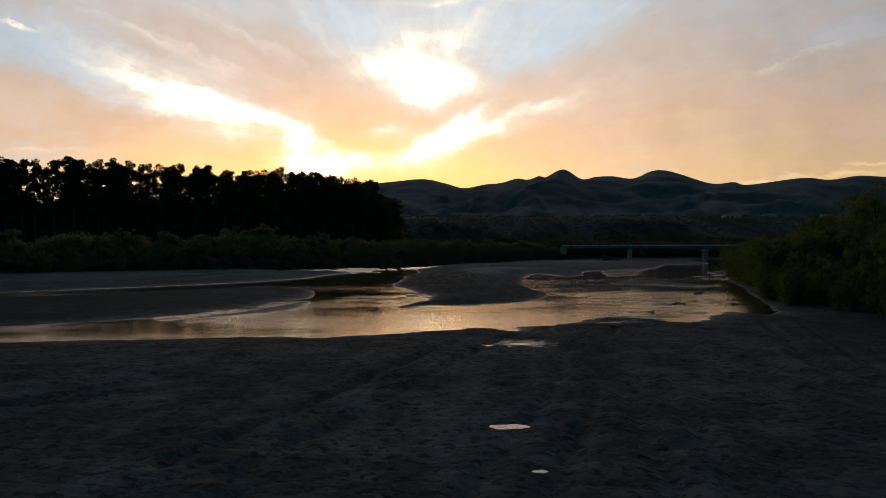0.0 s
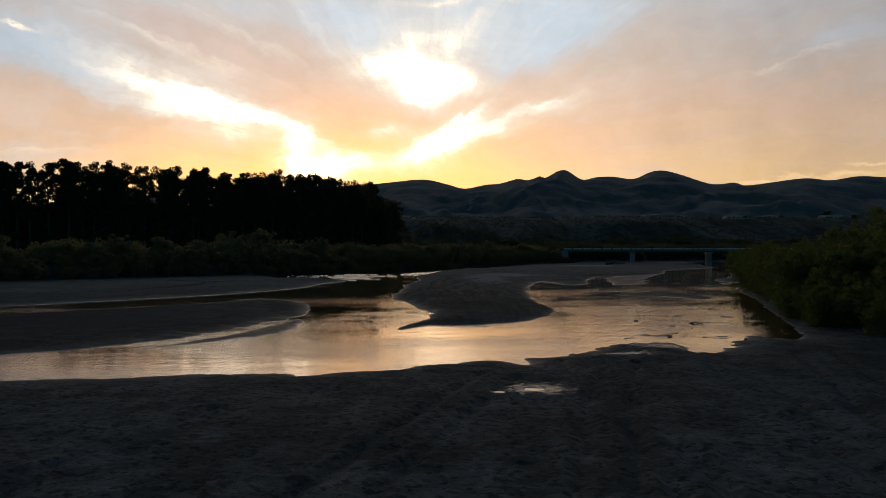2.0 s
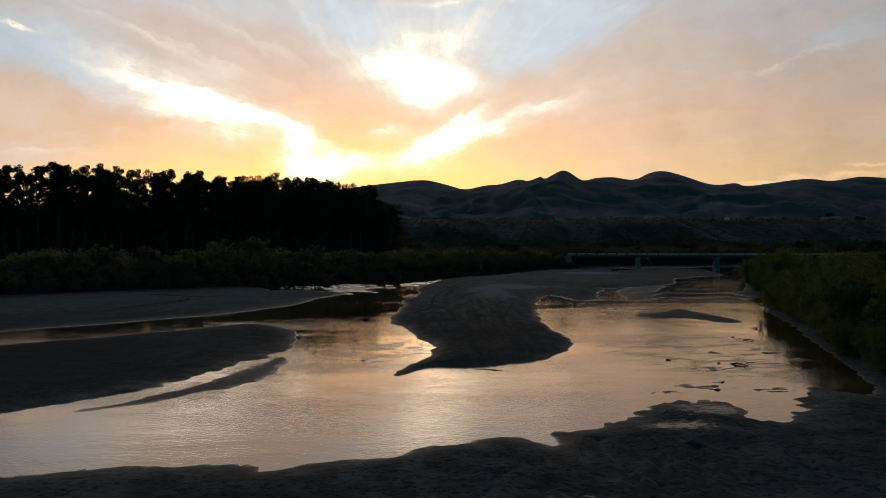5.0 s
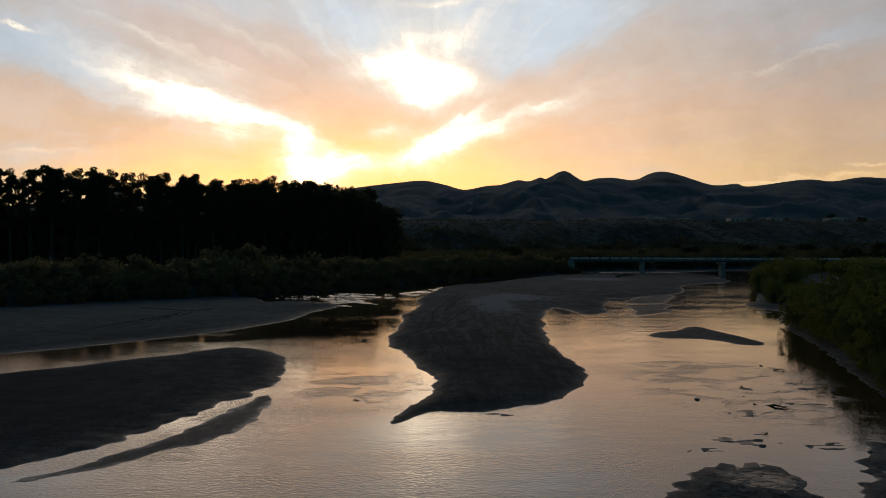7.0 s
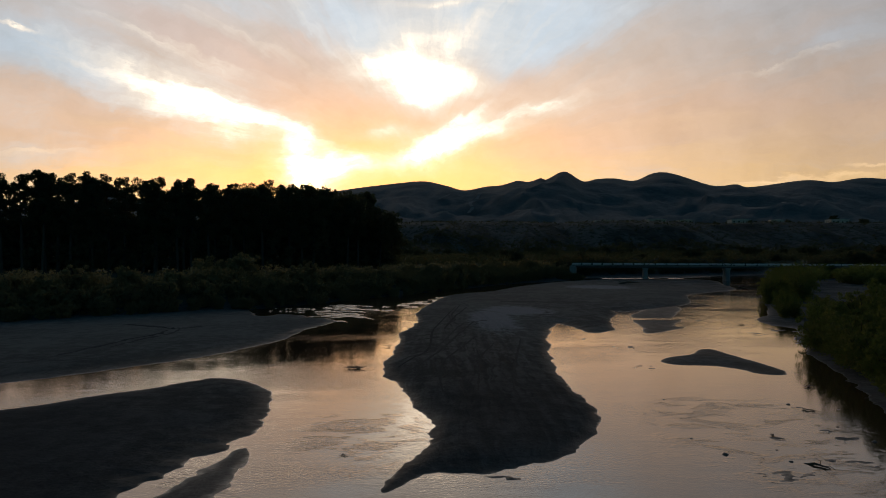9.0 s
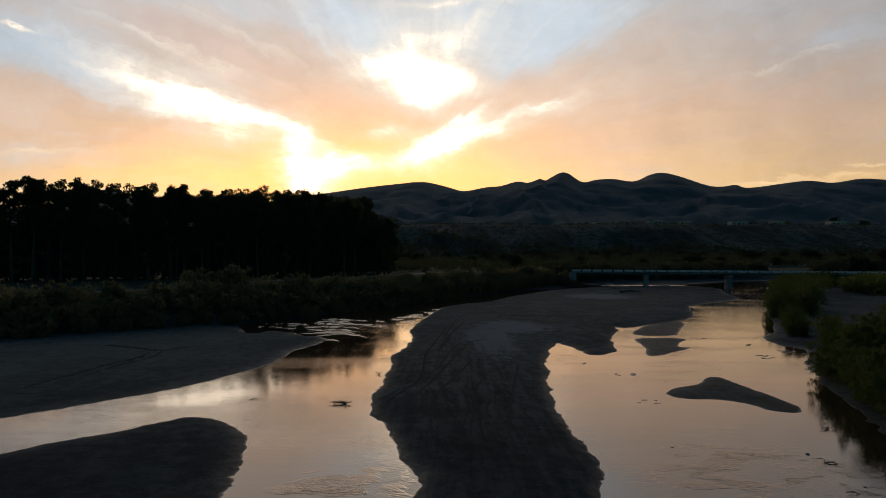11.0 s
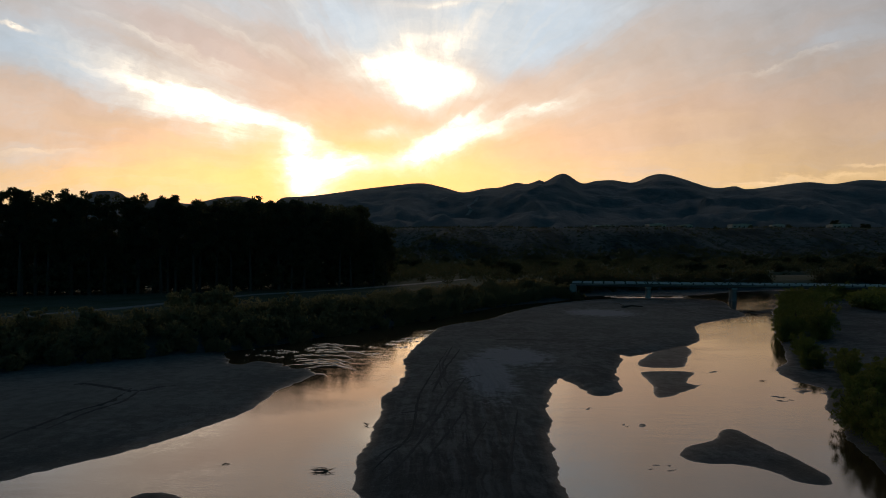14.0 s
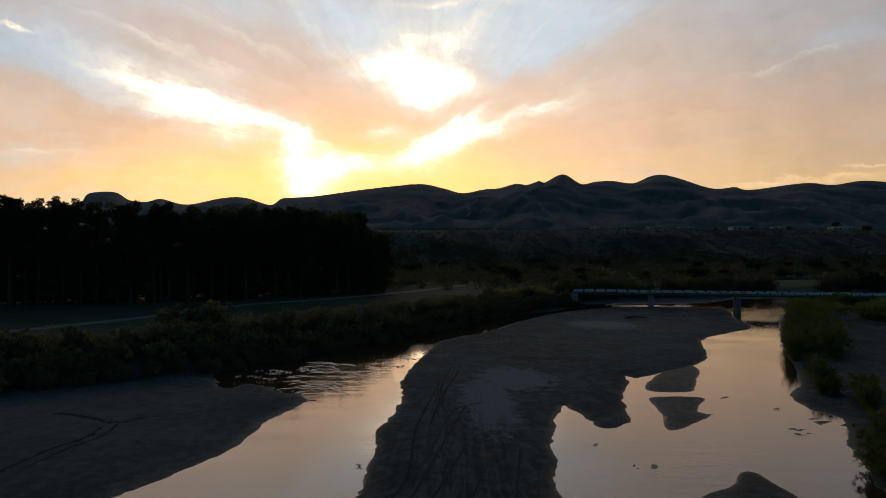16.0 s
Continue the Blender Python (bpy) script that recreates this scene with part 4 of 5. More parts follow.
def make_bush(seed, name, label, leaf, tall, wide, clumps, per, length, width, group):
    """A many-stemmed shrub: stems and a ragged crown of blades."""
    rng = np.random.default_rng(seed)
    bush = tagged(new(name), label, "bush", group)
    bm = bmesh.new()
    centres, radii = [], []
    stems = 9
    for s in range(stems):
        turn, reach = s * math.tau / stems + rng.uniform(-0.3, 0.3), wide * rng.uniform(0.2, 0.85)
        top = tall * rng.uniform(0.62, 1.0) * (1 - 0.28 * reach / wide)
        pts = [(0.1 * math.cos(turn), 0.1 * math.sin(turn), -0.25)]
        for f in (0.35, 0.7, 1.0):
            pts.append((reach * f ** 1.3 * math.cos(turn) + rng.uniform(-0.12, 0.12), reach * f ** 1.3 * math.sin(turn) + rng.uniform(-0.12, 0.12), top * f))
        tube(bm, pts, [0.055, 0.042, 0.028, 0.01], 5)
        for c in range(clumps // stems):
            f = rng.uniform(0.12, 1.0)
            spread = wide * 0.36
            centres.append((reach * f * math.cos(turn) + rng.normal() * spread * 0.6, reach * f * math.sin(turn) + rng.normal() * spread * 0.6,
                            max(0.15, top * f + rng.normal() * 0.2)))
            radii.append(rng.uniform(0.35, 0.75) * wide * 0.34 * (1.15 - 0.5 * f))
    part("trunk", bm, BARK, bush)
    v, f = leaf_cloud(rng, np.array(centres), np.array(radii), per, length, width, 0.7, 4 if leaf is LEAF_WILLOW else 3)
    v[:, 2] = np.maximum(v[:, 2], -0.1)
    part_mesh("crown", mesh("crown", v, f, leaf), bush)
    return bush


def make_tree(seed, name, label, tall, wide, bare, limbs, per, leaf_size, group, clump=0.40):
    """A tall tree: tapered trunk, limbs, and a crown of leaf clumps with gaps."""
    rng = np.random.default_rng(seed)
    tree = tagged(new(name), label, "tree", group)
    bm = bmesh.new()
    lean = rng.uniform(-0.03, 0.03, 2)
    spine = [(lean[0] * h, lean[1] * h, h) for h in np.linspace(-0.4, tall * 0.93, 7)]
    tube(bm, spine, list(np.linspace(tall * 0.017, 0.05, 7)), 8)
    centres, radii = [], []
    for k in range(limbs):
        f = bare + (1 - bare) * (k + rng.uniform(0, 1)) / limbs
        turn = k * 2.4 + rng.uniform(-0.5, 0.5)
        g = (f - bare) / (1 - bare)
        reach = wide * (0.35 + 0.75 * math.sin(math.pi * min(1, g * 0.72 + 0.2))) * rng.uniform(0.55, 1.0)
        z0 = tall * f * 0.9
        tip = Vector((reach * math.cos(turn), reach * math.sin(turn), z0 + reach * rng.uniform(0.05, 0.32)))
        tube(bm, [(lean[0] * z0, lean[1] * z0, z0), tuple(tip * 0.5 + Vector((0, 0, z0 * 0.5 - 0.2))), tuple(tip)], [0.13, 0.09, 0.03], 5)
        for c in range(3):
            along = rng.uniform(0.45, 1.05)
            p = Vector((lean[0] * z0, lean[1] * z0, z0)).lerp(tip, along)
            centres.append((p.x + rng.normal() * 0.5, p.y + rng.normal() * 0.5, min(p.z + rng.normal() * 0.5, tall)))
            radii.append(rng.uniform(0.55, 1.0) * wide * clump)
    part("trunk", bm, BARK, tree)
    v, f = leaf_cloud(rng, np.array(centres), np.array(radii), per, leaf_size, leaf_size * 0.62, 0.2)
    part_mesh("crown", mesh("crown", v, f, LEAF_DARK), tree)
    return tree


def settle(kinds, spots, rng, low=0.8, high=1.2, sink=0.05):
    """Stands copies of plants at the spots (x, y, scale); each kind itself takes its first spot."""
    used = set()
    levels = height(np.array([p[0] for p in spots]), np.array([p[1] for p in spots]))
    for i, (x, y, s) in enumerate(spots):
        kind = kinds[int(rng.integers(len(kinds)))] if i >= len(kinds) else kinds[i]
        m = pose(x, y, float(levels[i]) - sink, 0, 0, float(rng.uniform(0, 360)))
        size = s * float(rng.uniform(low, high))
        if kind.name in used:
            ob = copy_thing(kind, m)
        else:
            used.add(kind.name)
            ob = kind
            ob.matrix_basis = m
        ob.scale = (size * float(rng.uniform(0.9, 1.15)), size * float(rng.uniform(0.9, 1.15)), size)


def along(line, gap, rng, jitter):
    """Spots at even gaps along a line, moved a little."""
    out = []
    p = np.array(line, float)
    for a, b in zip(p, p[1:]):
        count = max(1, int(np.linalg.norm(b - a) / gap))
        for k in range(count):
            q = a + (b - a) * (k + rng.uniform(0, 1)) / count
            out.append((q[0] + rng.normal() * jitter, q[1] + rng.normal() * jitter))
    return out


rng = np.random.default_rng(11)
# tall grove on the far terrace
tall_trees = [make_tree(100 + k, "tree", "tall dark tree with a ragged crown in the grove", 22.6, w, b, 26, p, 0.42, "grove trees")
              for k, (w, b, p) in enumerate([(3.5, 0.44, 105), (3.2, 0.47, 96), (3.8, 0.42, 112)])]
airy_trees = [make_tree(110 + k, "tree", "tall dark tree with sky showing through its crown", 23.4, w, b, 20, p, 0.36, "grove trees", 0.35)
              for k, (w, b, p) in enumerate([(3.3, 0.46, 150), (3.0, 0.50, 136), (3.6, 0.44, 156), (2.9, 0.53, 142)])]
low_trees = [make_tree(120 + k, "tree", "dense dark tree with foliage low to the ground", 15, w, 0.06, 26, 54, 0.7, "grove trees")
             for k, w in enumerate([4.6, 5.2])]
GROVE_FRONT = [(-150, 142), (-112, 154), (-92, 161), (-72, 168), (-52, 176), (-40, 184), (-31, 192), (-23, 199), (-14.2, 207)]
open_grove = [p for p in GROVE_FRONT if p[0] < -50]
dense_grove = [p for p in GROVE_FRONT if p[0] > -60]
settle(airy_trees, [(x, y, 1.04 if x < -88 else 1.0) for x, y in along(open_grove, 2.4, rng, 0.6)] + [(x - 4, y + 9, 1.0) for x, y in along(open_grove, 8.0, rng, 1.5)], rng, 0.97, 1.05)
spots = [(x, y, 1.0) for x, y in along(dense_grove, 4.0, rng, 0.8)] + [(x - 7, y + 10, 1.03) for x, y in along(dense_grove, 4.6, rng, 1.4)]
spots += [(x - 14, y + 22, 1.05) for x, y in along(dense_grove, 5.5, rng, 2.0)]
spots = [(x, y, s * (0.74 if x > -16.5 else 0.86 if x > -20 else 0.95 if x > -24.5 else 1.0)) for x, y, s in spots]
settle(tall_trees, spots, rng, 0.98, 1.09)
spots = [(x, y + 4, 0.92) for x, y in along(open_grove, 3.2, rng, 1.0)] + [(x - 5, y + 14, 0.92) for x, y in along(open_grove, 4.5, rng, 1.2)]
spots += [(x - 1, y + 4, 0.95) for x, y in along(dense_grove, 3.6, rng, 1.0)] + [(x - 9, y + 17, 1.05) for x, y in along(dense_grove, 5.0, rng, 1.8)]
settle(low_trees, spots, rng, 0.88, 1.08)

# tamarisk thicket along the far bank
tamarisks = [make_bush(200 + k, "bush", "brown green tamarisk bush on the river bank", LEAF_TAMARISK, 4.2, w, 99, 50, 0.32, 0.16, "bank thicket")
             for k, w in enumerate([2.2, 2.6, 1.9])]
BANK_LINE = [(-130, 2), (-78, 46), (-50.5, 76), (-42, 86.5), (-34, 92), (-26, 99), (-19.4, 107), (-13.5, 117), (-6.2, 128), (3, 143), (15.5, 164), (27, 178), (33, 187)]
VIEW_LINE = BANK_LINE[2:]
spots = [(x - 1.0, y + 1.0, 0.95) for x, y in along(VIEW_LINE, 2.3, rng, 0.4)] + [(x - 3.4, y + 4.0, 1.0) for x, y in along(VIEW_LINE, 3.6, rng, 0.7)]
spots += [(x + 0.7, y - 0.9, 0.5) for x, y in along(VIEW_LINE[:8], 1.9, rng, 0.4)]
spots += [(34.6, 184.2, 0.7), (36.2, 184.6, 0.6), (32.8, 184.6, 0.85), (31.2, 183.4, 0.8)]
spots += [(-33, 112, 1.55), (-30.5, 110, 1.35), (-35, 110, 1.3)]
settle(tamarisks, spots, rng, 0.8, 1.15)

# willows on the near bank
willows = [make_bush(300 + k, "bush", "dense green willow bush at the water's edge", LEAF_WILLOW, 4.8, w, 153, 36, 0.27, 0.085, "willow bushes")
           for k, w in enumerate([2.3, 2.0, 2.6])]
SHORE = [(21.8, 33), (22.0, 37), (22.2, 42), (24.0, 48.5), (27.0, 57), (29.4, 62.5), (32.2, 67.4), (36.4, 72.5), (38.4, 83), (42.2, 95)]
spots = [(x, y, 0.95) for x, y in along(SHORE[:4], 1.7, rng, 0.4)] + [(x + 3, y - 1.5, 1.15) for x, y in along(SHORE[:4], 2.2, rng, 0.7)]
spots += [(x + 6.5, y - 3, 1.2) for x, y in along(SHORE[:4], 2.8, rng, 0.9)] + [(x, y, 0.75) for x, y in along([(19.6, 33), (21.0, 28.5), (26, 25), (36, 24)], 1.8, rng, 0.5)]
spots += [(x, y, 0.86) for x, y in along(SHORE[3:7], 1.7, rng, 0.35)] + [(x + 1.0, y, 0.75) for x, y in along(SHORE[6:8], 1.9, rng, 0.4)] + [(x + 3, y - 1.5, 0.95) for x, y in along(SHORE[3:8], 2.2, rng, 0.7)]
spots += [(x + 1, y, 0.62) for x, y in along(SHORE[7:9], 2.0, rng, 0.6)] + [(x, y, 0.55) for x, y in along(SHORE[8:], 2.0, rng, 0.5)]
spots += [(x, y, 0.5) for x, y in along([(18.6, 31.6), (18.0, 28.6), (18.2, 25), (20.4, 21.5), (25, 19)], 1.3, rng, 0.35)] + [(x + 2.2, y, 0.8) for x, y in along([(18.4, 31), (18.4, 27.5), (20, 23.5), (25, 21)], 1.7, rng, 0.4)]
spots += [(x, y, 0.45) for x, y in along([(21.6, 44), (20.7, 40), (19.0, 36), (18.4, 32.5)], 1.2, rng, 0.25)]
FAR_SHORE = [(45.6, 103), (49.6, 111), (56.0, 123), (65, 139), (77, 161), (98, 178)]
spots += [(x, y, 0.85) for x, y in along(FAR_SHORE, 2.6, rng, 0.5)] + [(x + 3.2, y - 1, 0.95) for x, y in along(FAR_SHORE, 3.6, rng, 0.7)]
settle(willows, spots, rng, 0.82, 1.12)


def scrub(name, count, where, size, per, leaf, label, seed, blade=0.5):
    """Uncountable low growth over a stretch of ground."""
    r = np.random.default_rng(seed)
    x, y = where(r, count)
    z = height(x, y)
    keep = (z > 0.35) & ~((np.abs(x - 0.7 - 0.5424 * (y - 22)) < 9) & (y > 228) & (y < 300))
    s = r.uniform(0.5, 1.3, count) * size
    centres, radii = [], []
    for k in range(3):
        centres.append(np.stack([x + r.normal(size=count) * s * 0.5, y + r.normal(size=count) * s * 0.5, z + s * r.uniform(0.3, 0.9, count)], 1)[keep])
        radii.append((s * r.uniform(0.45, 0.8, count))[keep])
    v, f = leaf_cloud(r, np.concatenate(centres), np.concatenate(radii), per, blade, blade * 0.6, 0.2)
    return tagged(new(name, mesh(name, v, f, leaf)), label, "scrub", kind="stuff")


def beside(line, reach):
    """Random places in a belt behind a line."""
    p = curve(line, False, 6)

    def where(r, count):
        k = r.integers(0, len(p), count)
        back = r.uniform(0, reach, count)
        return p[k, 0] - back * 0.6 + r.normal(size=count) * 1.5, p[k, 1] + back * 0.8 + r.normal(size=count) * 1.5
    return where


scrub("thicket", 420, beside([(x - 4, y + 4.5) for x, y in BANK_LINE], 4), 1.9, 130, LEAF_TAMARISK, "dense brown green thicket behind the river bank", 7, 0.30)
FAR_BANK = [(38, 200), (62, 209), (90, 221), (130, 237), (190, 260), (300, 286)]
scrub("far_thicket", 420, beside(FAR_BANK, 9), 2.8, 90, LEAF_FAR, "dark thicket on the far bank beyond the bridge", 8, 0.55)
scrub("east_thicket", 300, beside([(88, 140), (104, 152), (130, 170), (175, 200), (260, 235)], 10), 2.6, 90, LEAF_WILLOW, "green thicket on the flats beside the bridge", 9, 0.5)
scrub("valley_scrub", 3800, lambda r, c: (r.uniform(-60, 420, c), 215 + 290 * r.uniform(0, 1, c) ** 0.8), 2.8, 20, LEAF_FAR, "dark rusty and green scrub woods on the valley floor", 5, 0.8)
scrub("bluff_scrub", 3000, lambda r, c: (r.uniform(-120, 560, c), r.uniform(470, 680, c)), 1.5, 6, LEAF_FAR, "sparse desert scrub dotting the bluff", 6, 0.7)


# round trees of the valley floor
valley_trees = [make_bush(420 + k, "valley_tree", "round dark green tree on the valley floor", LEAF_FAR, t, w, 90, 34, 0.8, 0.5, "valley trees") for k, (t, w) in enumerate([(6.5, 3.2), (5.2, 3.6)])]
vr = np.random.default_rng(61)
spots = [(float(vr.uniform(-40, 330)), float(vr.uniform(255, 450)), float(vr.uniform(0.6, 1.25))) for k in range(110)]
spots += [(float(vr.uniform(150, 215)), float(vr.uniform(222, 262)), float(vr.uniform(0.9, 1.4))) for k in range(16)]
settle(valley_trees, [p for p in spots if abs(p[0] - 0.7 - 0.5424 * (p[1] - 22)) > 12 or p[1] > 312], vr)


# ---------------------------------------------------------------- road, bridge, houses
def ribbon(name, line, width, lift, mat):
    p = curve(line, False, 8)
    side = np.gradient(p, axis=0)
    side = np.stack([-side[:, 1], side[:, 0]], 1) / np.linalg.norm(side, axis=1)[:, None]
    edge = width / 2 + fbm(np.arange(len(p)) * 0.7, np.zeros(len(p)), 3, 91) * 0.25
    rows = [p + side * edge[:, None] * k for k in (-1, -0.5, 0, 0.5, 1)]
    verts, faces = [], []
    for row, crown in zip(rows, (-0.25, 0.02, 0.05, 0.02, -0.25)):
        z = height(row[:, 0], row[:, 1]) + lift + crown
        verts += [(a, b, c) for (a, b), c in zip(row, z)]
    n = len(p)
    for k in range(4):
        faces += [(k * n + i, k * n + i + 1, (k + 1) * n + i + 1, (k + 1) * n + i) for i in range(n - 1)]
    return tagged(new(name, mesh(name, verts, faces, mat, True)), kind="structure")


def wheel_track(line, width):
    """A churned track pressed along a line over the sand, with ragged edges."""
    p = curve(line, False, 14)
    side = np.gradient(p, axis=0)
    side = np.stack([-side[:, 1], side[:, 0]], 1) / np.linalg.norm(side, axis=1)[:, None]
    t = np.arange(len(p))
    taper = np.sin(np.pi * (t + 0.5) / len(p)) ** 0.4
    verts, faces = [], []
    for k, lift in ((-1, -0.02), (-0.45, 0.035), (0.0, 0.022), (0.45, 0.035), (1, -0.02)):
        edge = width / 2 * k * taper * (1 + 0.5 * fbm(t * 0.9, t * 0.0 + k, 2, 93))
        verts += [(a, b, lift) for a, b in p + side * edge[:, None]]
    verts = np.array(verts)
    verts[:, 2] += height(verts[:, 0], verts[:, 1])
    n = len(p)
    for k in range(4):
        faces += [(k * n + i, k * n + i + 1, (k + 1) * n + i + 1, (k + 1) * n + i) for i in range(n - 1)]
    track = new("wheel_track", mesh("wheel_track", verts, faces, CHURNED, True))
    track.parent = ground


CHURNED = plain("churned_damp_sand", (0.052, 0.054, 0.054), (0.092, 0.095, 0.094), 2.5, 0.9, 0.0, 0.03)
CHURNED.node_tree.nodes["Principled BSDF"].inputs["Specular IOR Level"].default_value = 0.04
for line, width in [([(-32.1, 76.9), (-30.4, 76.9), (-27.4, 75.3), (-25.6, 74.0)], 0.7), ([(-25.8, 74.5), (-24.7, 74.5), (-24.1, 75.8), (-22.7, 76.6)], 0.6),
                    ([(-26.2, 75.3), (-25.6, 70.3), (-26.5, 67.6), (-27.0, 62.5), (-27.6, 58.6)], 0.4), ([(-25.2, 75.0), (-24.6, 70.3), (-25.4, 67.6), (-25.8, 62.5)], 0.35),
                    ([(-3.2, 54.6), (-2.5, 57.0), (-1.7, 59.6), (-1.3, 63.3), (-1.3, 70.4), (-0.8, 77.6), (1.4, 98.1)], 0.24), ([(-0.2, 73.2), (0.2, 77.6), (1.1, 85.6), (2.8, 97.1)], 0.3),
                    ([(-0.4, 76.4), (0.9, 81.3), (0.7, 87.1), (2.0, 100.3)], 0.28), ([(-3.1, 56.8), (-2.5, 58.2), (-1.3, 60.1), (-0.1, 66.2), (1.7, 77.6), (4.3, 80.7)], 0.26),
                    ([(-2.5, 53.0), (-1.8, 55.0), (-0.6, 60.1), (1.2, 70.4), (2.9, 80.0)], 0.25), ([(3.4, 46.5), (4.0, 52.4), (5.5, 62.6), (6.3, 67.8)], 0.22),
                    ([(1.5, 46.5), (1.9, 52.4), (2.4, 57.9), (3.7, 64.0)], 0.2), ([(-0.3, 46.5), (-0.5, 50.9), (-0.2, 55.9), (1.3, 62.6), (2.6, 68.6)], 0.22),
                    ([(-2.4, 66.8), (-1.5, 67.1), (-0.7, 67.8)], 0.4), ([(4.5, 49.4), (5.2, 49.2), (6.0, 49.2)], 0.5), ([(7.8, 105.0), (10, 105.4), (13.1, 105.0)], 1.0),
                    ([(0.6, 75), (0.4, 80), (1.5, 88)], 0.22), ([(1.3, 76), (0.5, 82), (0.3, 90)], 0.22)]:
    wheel_track(line, width)

road = ribbon("road", [(-84, 92), (-63.5, 116.4), (-59.4, 123.5), (-54.7, 131.6), (-51.3, 141), (-47.5, 152.7), (-41, 166.5), (-30.7, 178), (-18.9, 193.9), (-4.7, 218.7), (8, 245)], 3.4, 0.12, GRAVEL)
tagged(road, "pale gravel levee road", "road")

BRIDGE_A, BRIDGE_B = Vector((34.3, 187.6, 0)), Vector((125.0, 164.9, 0))
BRIDGE_WAY = (BRIDGE_B - BRIDGE_A).normalized()
BRIDGE_TURN = math.atan2(BRIDGE_WAY.y, BRIDGE_WAY.x)


def on_bridge(d, across=0.0, z=0.0):
    p = BRIDGE_A + BRIDGE_WAY * d + Vector((-BRIDGE_WAY.y, BRIDGE_WAY.x, 0)) * across
    return (p.x, p.y, z)


def make_bridge():
    bridge = tagged(new("bridge"), "low concrete road bridge on two-column piers", "bridge")
    long = (BRIDGE_B - BRIDGE_A).length
    part("deck", boxed(on_bridge(long / 2, 0, 3.72), (long, 4.5, 0.22), BRIDGE_TURN, 0.03), CONCRETE, bridge)
    for a in (-1.9, 0, 1.9):
        part("girder", boxed(on_bridge(long / 2, a, 3.42), (long, 0.3, 0.38), BRIDGE_TURN), STEEL, bridge)
    count = int(long / 2.6)
    for side in (-2.4, 2.4):
        part("kerb", boxed(on_bridge(long / 2, side, 3.89), (long, 0.26, 0.12), BRIDGE_TURN), STEEL, bridge)
        for k in range(count):
            d = (k + 0.5) * long / count
            part("parapet_panel", boxed(on_bridge(d, side, 4.16), (long / count - 0.45, 0.14, 0.40), BRIDGE_TURN, 0.02), PARAPET, bridge)
            part("rail_post", boxed(on_bridge(d + long / count / 2, side, 4.2), (0.14, 0.14, 0.52), BRIDGE_TURN), STEEL, bridge)
    for d in (18.9, 38.7, 58.5, 78.3):
        cap = part("pier_cap", boxed(on_bridge(d, 0, 2.98), (1.3, 5.0, 0.5), BRIDGE_TURN, 0.05), CONCRETE, bridge)
        for a in (-1.7, 1.7):
            x, y, _ = on_bridge(d, a)
            bm = bmesh.new()
            tube(bm, [(x, y, -0.8), (x, y, 0.5), (x, y, 2.75)], [0.75, 0.62, 0.55], 12)
            part("column", bm, CONCRETE, bridge)
    for d in (0.4, long - 0.4):
        part("abutment", boxed(on_bridge(d, 0, 1.9), (1.6, 5.4, 3.4), BRIDGE_TURN, 0.05), CONCRETE, bridge)
    # thin braced arch pipes above the piers
    for d in (18.9, 35.1, 38.7):
        for lean in (-1, 1):
            bm = bmesh.new()
            pts = [on_bridge(d + lean * 0.5, -2.5, 3.9), on_bridge(d + lean * 1.6, -2.5, 5.1), on_bridge(d + lean * 3.2, -2.5, 5.7)]
            tube(bm, pts, [0.09, 0.09, 0.08], 6)
            part("brace", bm, STEEL, bridge)
    return bridge


make_bridge()


def make_house(x, y, turn, wide, deep, tall, label):
    z = ground_at(x, y) + 0.6
    house = tagged(new("house"), label, "house", "bluff houses")
    house.matrix_basis = pose(x, y, z, 0, 0, turn)
    wall = part("wall", boxed((0, 0, tall / 2 - 0.6), (wide, deep, tall + 1.2), 0, 0.05), STUCCO, house)
    bm = bmesh.new()
    box(bm, (0, 0, tall + 0.12), (wide + 0.5, deep + 0.5, 0.3), 0, 0.04)
    box(bm, (wide * 0.18, 0.5, tall + 0.6), (wide * 0.35, deep * 0.6, 0.7), 0, 0.05)
    part("roof", bm, STUCCO, house)
    count = max(2, int(wide / 4))
    for k in range(count):
        a = -wide / 2 + (k + 0.5) * wide / count
        if k == count // 2:
            part("door", boxed((a, -deep / 2 - 0.01, 1.45), (1.0, 0.08, 2.1)), WOOD, house)
        else:
            win = part("window", boxed((a, -deep / 2 - 0.02, 1.9), (1.7, 0.10, 1.3)), WOOD, house)
            part("pane", boxed((a, -deep / 2 - 0.08, 1.9), (1.5, 0.03, 1.1)), GLASS, win)
    return house


for x, y, turn, wide, tall in ((209, 652, 5, 17, 4.4), (236, 648, -6, 12, 3.4), (292, 655, 3, 19, 3.8), (322, 642, -12, 11, 3.4), (380, 640, 4, 18, 4.0), (160, 660, 8, 22, 3.0)):
    make_house(x, y, turn, wide, 10, tall, "flat-roofed pale stucco house on the bluff")
house_trees = [make_bush(400, "yard_tree", "round dark yard tree beside a house on the bluff", LEAF_DARK, 7.5, 3.4, 90, 30, 0.9, 0.5, "bluff yard trees")]
settle(house_trees, [(335, 646, 1.0), (385, 652, 1.35), (404, 640, 1.0), (412, 646, 0.9), (262, 640, 0.6), (296, 640, 0.55), (222, 644, 0.6)], rng)


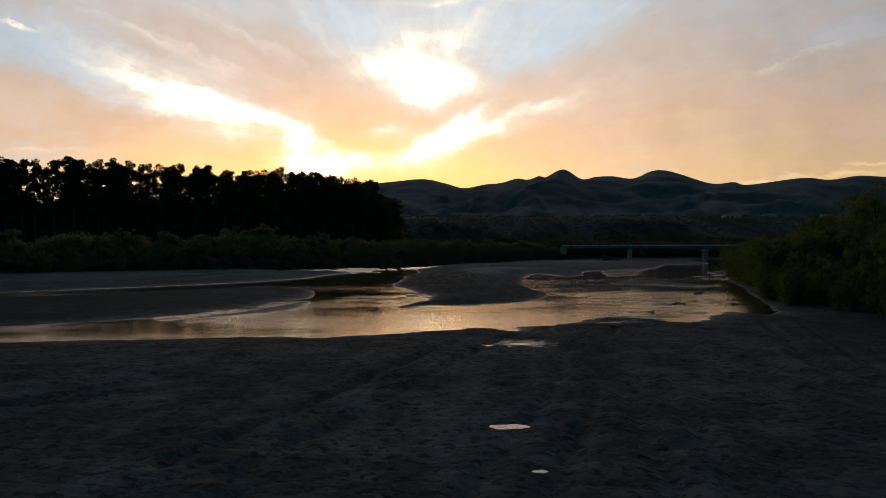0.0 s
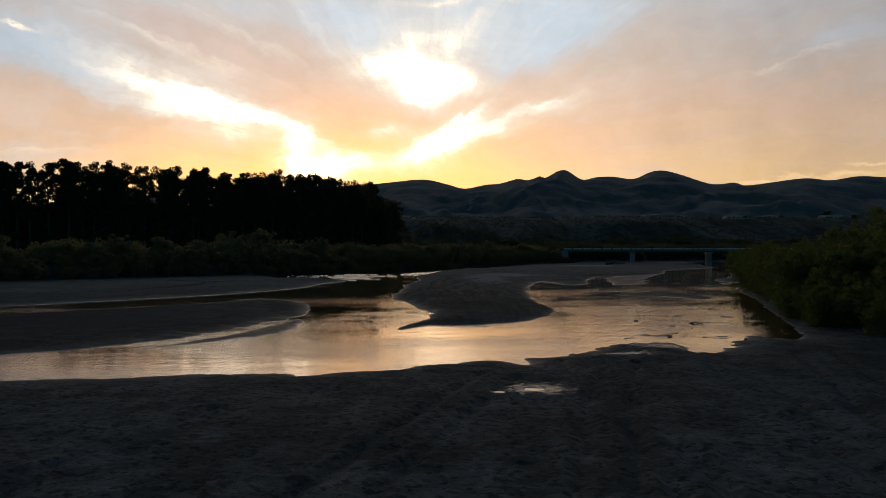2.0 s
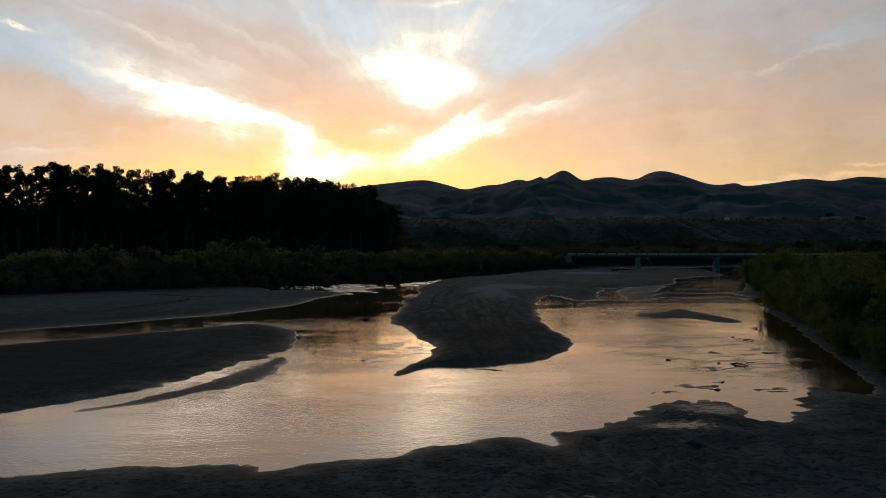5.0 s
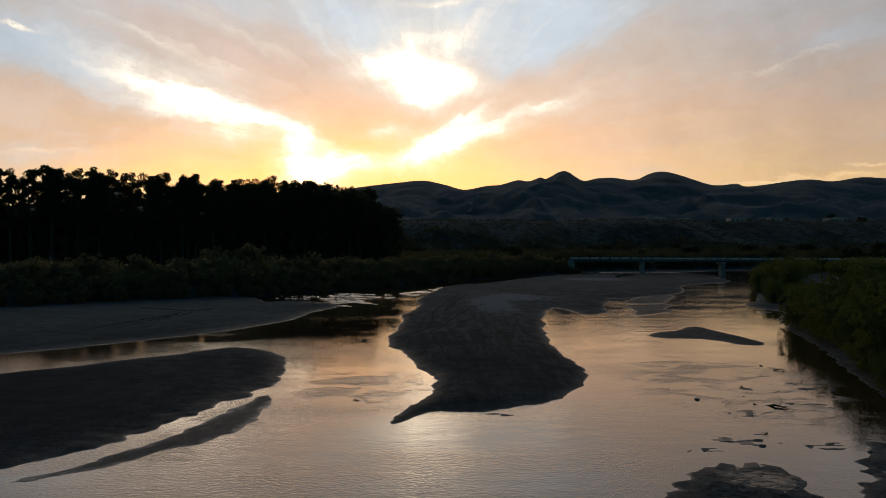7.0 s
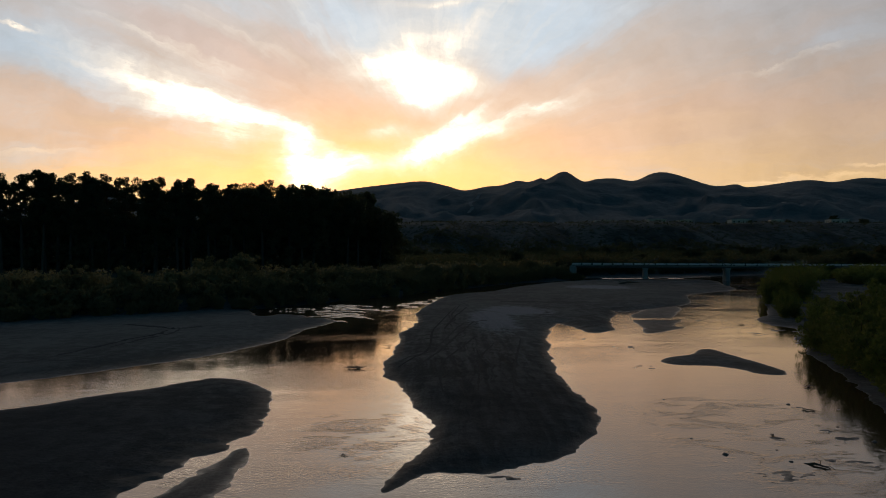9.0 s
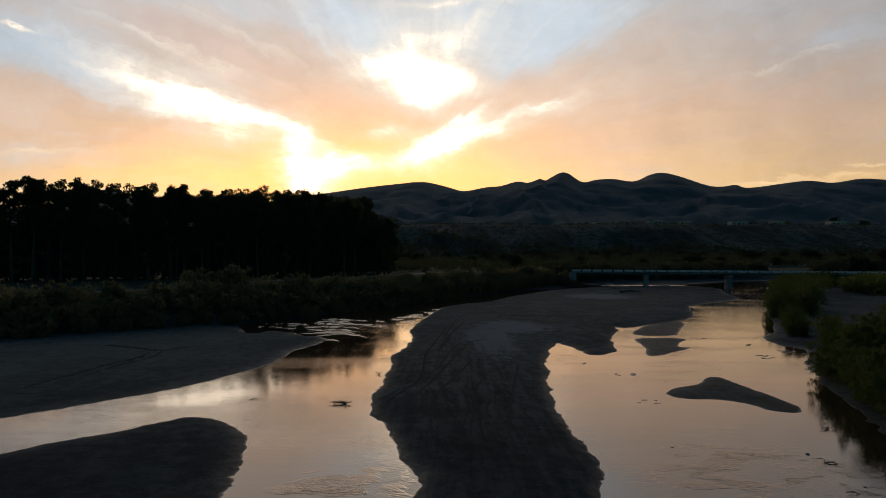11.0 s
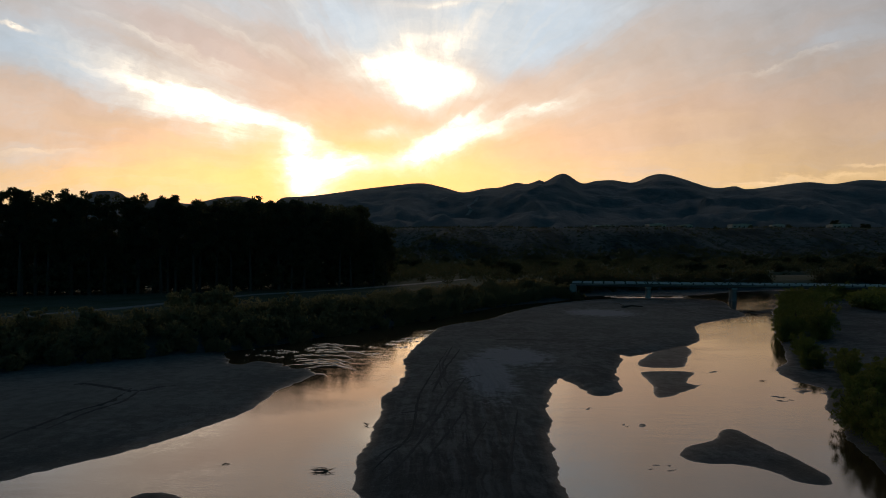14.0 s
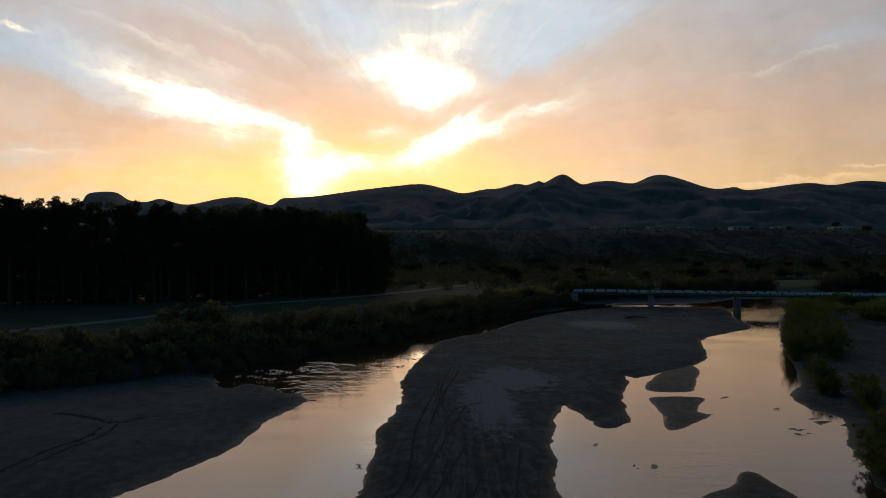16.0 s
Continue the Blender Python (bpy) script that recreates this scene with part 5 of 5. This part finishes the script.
def make_trailer(x, y, turn, long):
    trailer = tagged(new("camping_trailer"), "pale camping trailer parked under the grove trees", "trailer", "parked trailers")
    trailer.matrix_basis = pose(x, y, ground_at(x, y), 0, 0, turn)
    part("body", boxed((0, 0, 1.75), (long, 2.4, 2.3), 0, 0.25), PARAPET, trailer)
    for a in (-0.28, 0.05, 0.32):
        window = part("window", boxed((a * long, -1.21, 2.0), (1.0, 0.06, 0.7)), STEEL, trailer)
        part("pane", boxed((a * long, -1.25, 2.0), (0.88, 0.03, 0.58)), GLASS, window)
    part("door", boxed((0.45 * long - 0.9, -1.21, 1.6), (0.7, 0.06, 1.8)), CONCRETE, trailer)
    for a in (-0.5, 0.5):
        for side in (-1.05, 1.05):
            bm = bmesh.new()
            tube(bm, [(a, side - 0.11, 0.33), (a, side + 0.11, 0.33)], [0.33, 0.33], 14)
            part("wheel", bm, STEEL, trailer)
    bm = bmesh.new()
    tube(bm, [(long / 2 - 0.1, 0, 0.55), (long / 2 + 1.1, 0, 0.5)], [0.07, 0.05], 6)
    part("drawbar", bm, STEEL, trailer)


for x, y, turn, long in ((-92, 172, 12, 7.0), (-78, 178, -8, 6.0), (-66, 184, 20, 7.5), (-52, 190, 5, 6.5), (-101, 168, 0, 6.5)):
    make_trailer(x, y, turn, long)


# ---------------------------------------------------------------- driftwood and stones
def make_snag(x, y, z, size, seed, label, twigs=9):
    r = np.random.default_rng(seed)
    snag = tagged(new("driftwood"), label, "driftwood", "driftwood")
    snag.matrix_basis = pose(x, y, z, 0, 0, float(r.uniform(0, 360)))
    bm = bmesh.new()
    tube(bm, [(-size * 0.6, 0, -0.06), (-size * 0.1, size * 0.06, size * 0.10), (size * 0.5, 0, size * 0.06)], [size * 0.06, size * 0.05, size * 0.02], 7)
    part("log", bm, WOOD, snag)
    for k in range(twigs):
        bm = bmesh.new()
        turn, rise = r.uniform(0, math.tau), r.uniform(0.1, 0.5)
        a = Vector((r.uniform(-0.5, 0.3) * size, 0, size * 0.06))
        mid = a + Vector((math.cos(turn), math.sin(turn), rise)) * size * 0.3
        tube(bm, [tuple(a), tuple(mid), tuple(mid + Vector((math.cos(turn + 0.6), math.sin(turn + 0.6), rise * r.uniform(-1.2, 0.6))) * size * 0.3)],
             [size * 0.022, size * 0.015, size * 0.006], 5)
        part("twig", bm, WOOD, snag)
    return snag


make_snag(-6.1, 55.0, 0.0, 0.85, 1, "tangled driftwood stranded in shallow water", 26)
make_snag(-4.1, 37.2, -0.03, 0.42, 2, "small dark driftwood tangle in the water", 7)
make_snag(-11.7, 56.2, 0.0, 0.5, 3, "thin forked stick standing in the water", 4)
make_snag(40.2, 153.5, ground_at(40.2, 153.5) + 0.1, 4.0, 4, "dark driftwood log stranded on the sand bar", 1)
make_snag(61.9, 147.0, 0.05, 2.6, 5, "bare branches stranded in the far channel", 12)
make_snag(30.5, 79.8, 0.0, 0.6, 6, "dark stick lying in the shallows", 4)
make_snag(20.2, 49.3, 0.0, 0.6, 7, "dark driftwood clump in the shallows", 10)
make_snag(-4.7, 64.6, 0.05, 0.5, 8, "dry twigs at the edge of the sand bar", 10)


make_snag(13.0, 35.9, -0.03, 0.9, 9, "long thin stick lying in the shallows", 2)
make_snag(17.2, 43.9, -0.01, 0.6, 10, "dark forked branch stranded near the willows", 8)
make_snag(10.7, 32.1, -0.01, 0.32, 11, "small dark clump of driftwood in shallow water", 6)
make_snag(13.4, 39.8, -0.01, 0.35, 12, "short dark stick caught on a shoal", 5)


def make_stone(x, y, size, seed):
    r = np.random.default_rng(seed)
    bm = bmesh.new()
    bmesh.ops.create_icosphere(bm, subdivisions=2, radius=size)
    for v in bm.verts:
        v.co *= 1 + 0.28 * noise.noise(v.co * (1.6 / size) + Vector((seed, 0, 0)))
        v.co.z *= 0.55
    stone = part("stone", bm, ROCK, None, "", True)
    stone.location = (x, y, max(ground_at(x, y), -0.02) + size * 0.12)
    return tagged(stone, "small dark stone in the shallows", "stone", "river stones")


r = np.random.default_rng(77)
for k in range(16):
    make_stone(float(r.uniform(9, 19)), float(r.uniform(30, 50)), float(r.uniform(0.05, 0.13)), k)
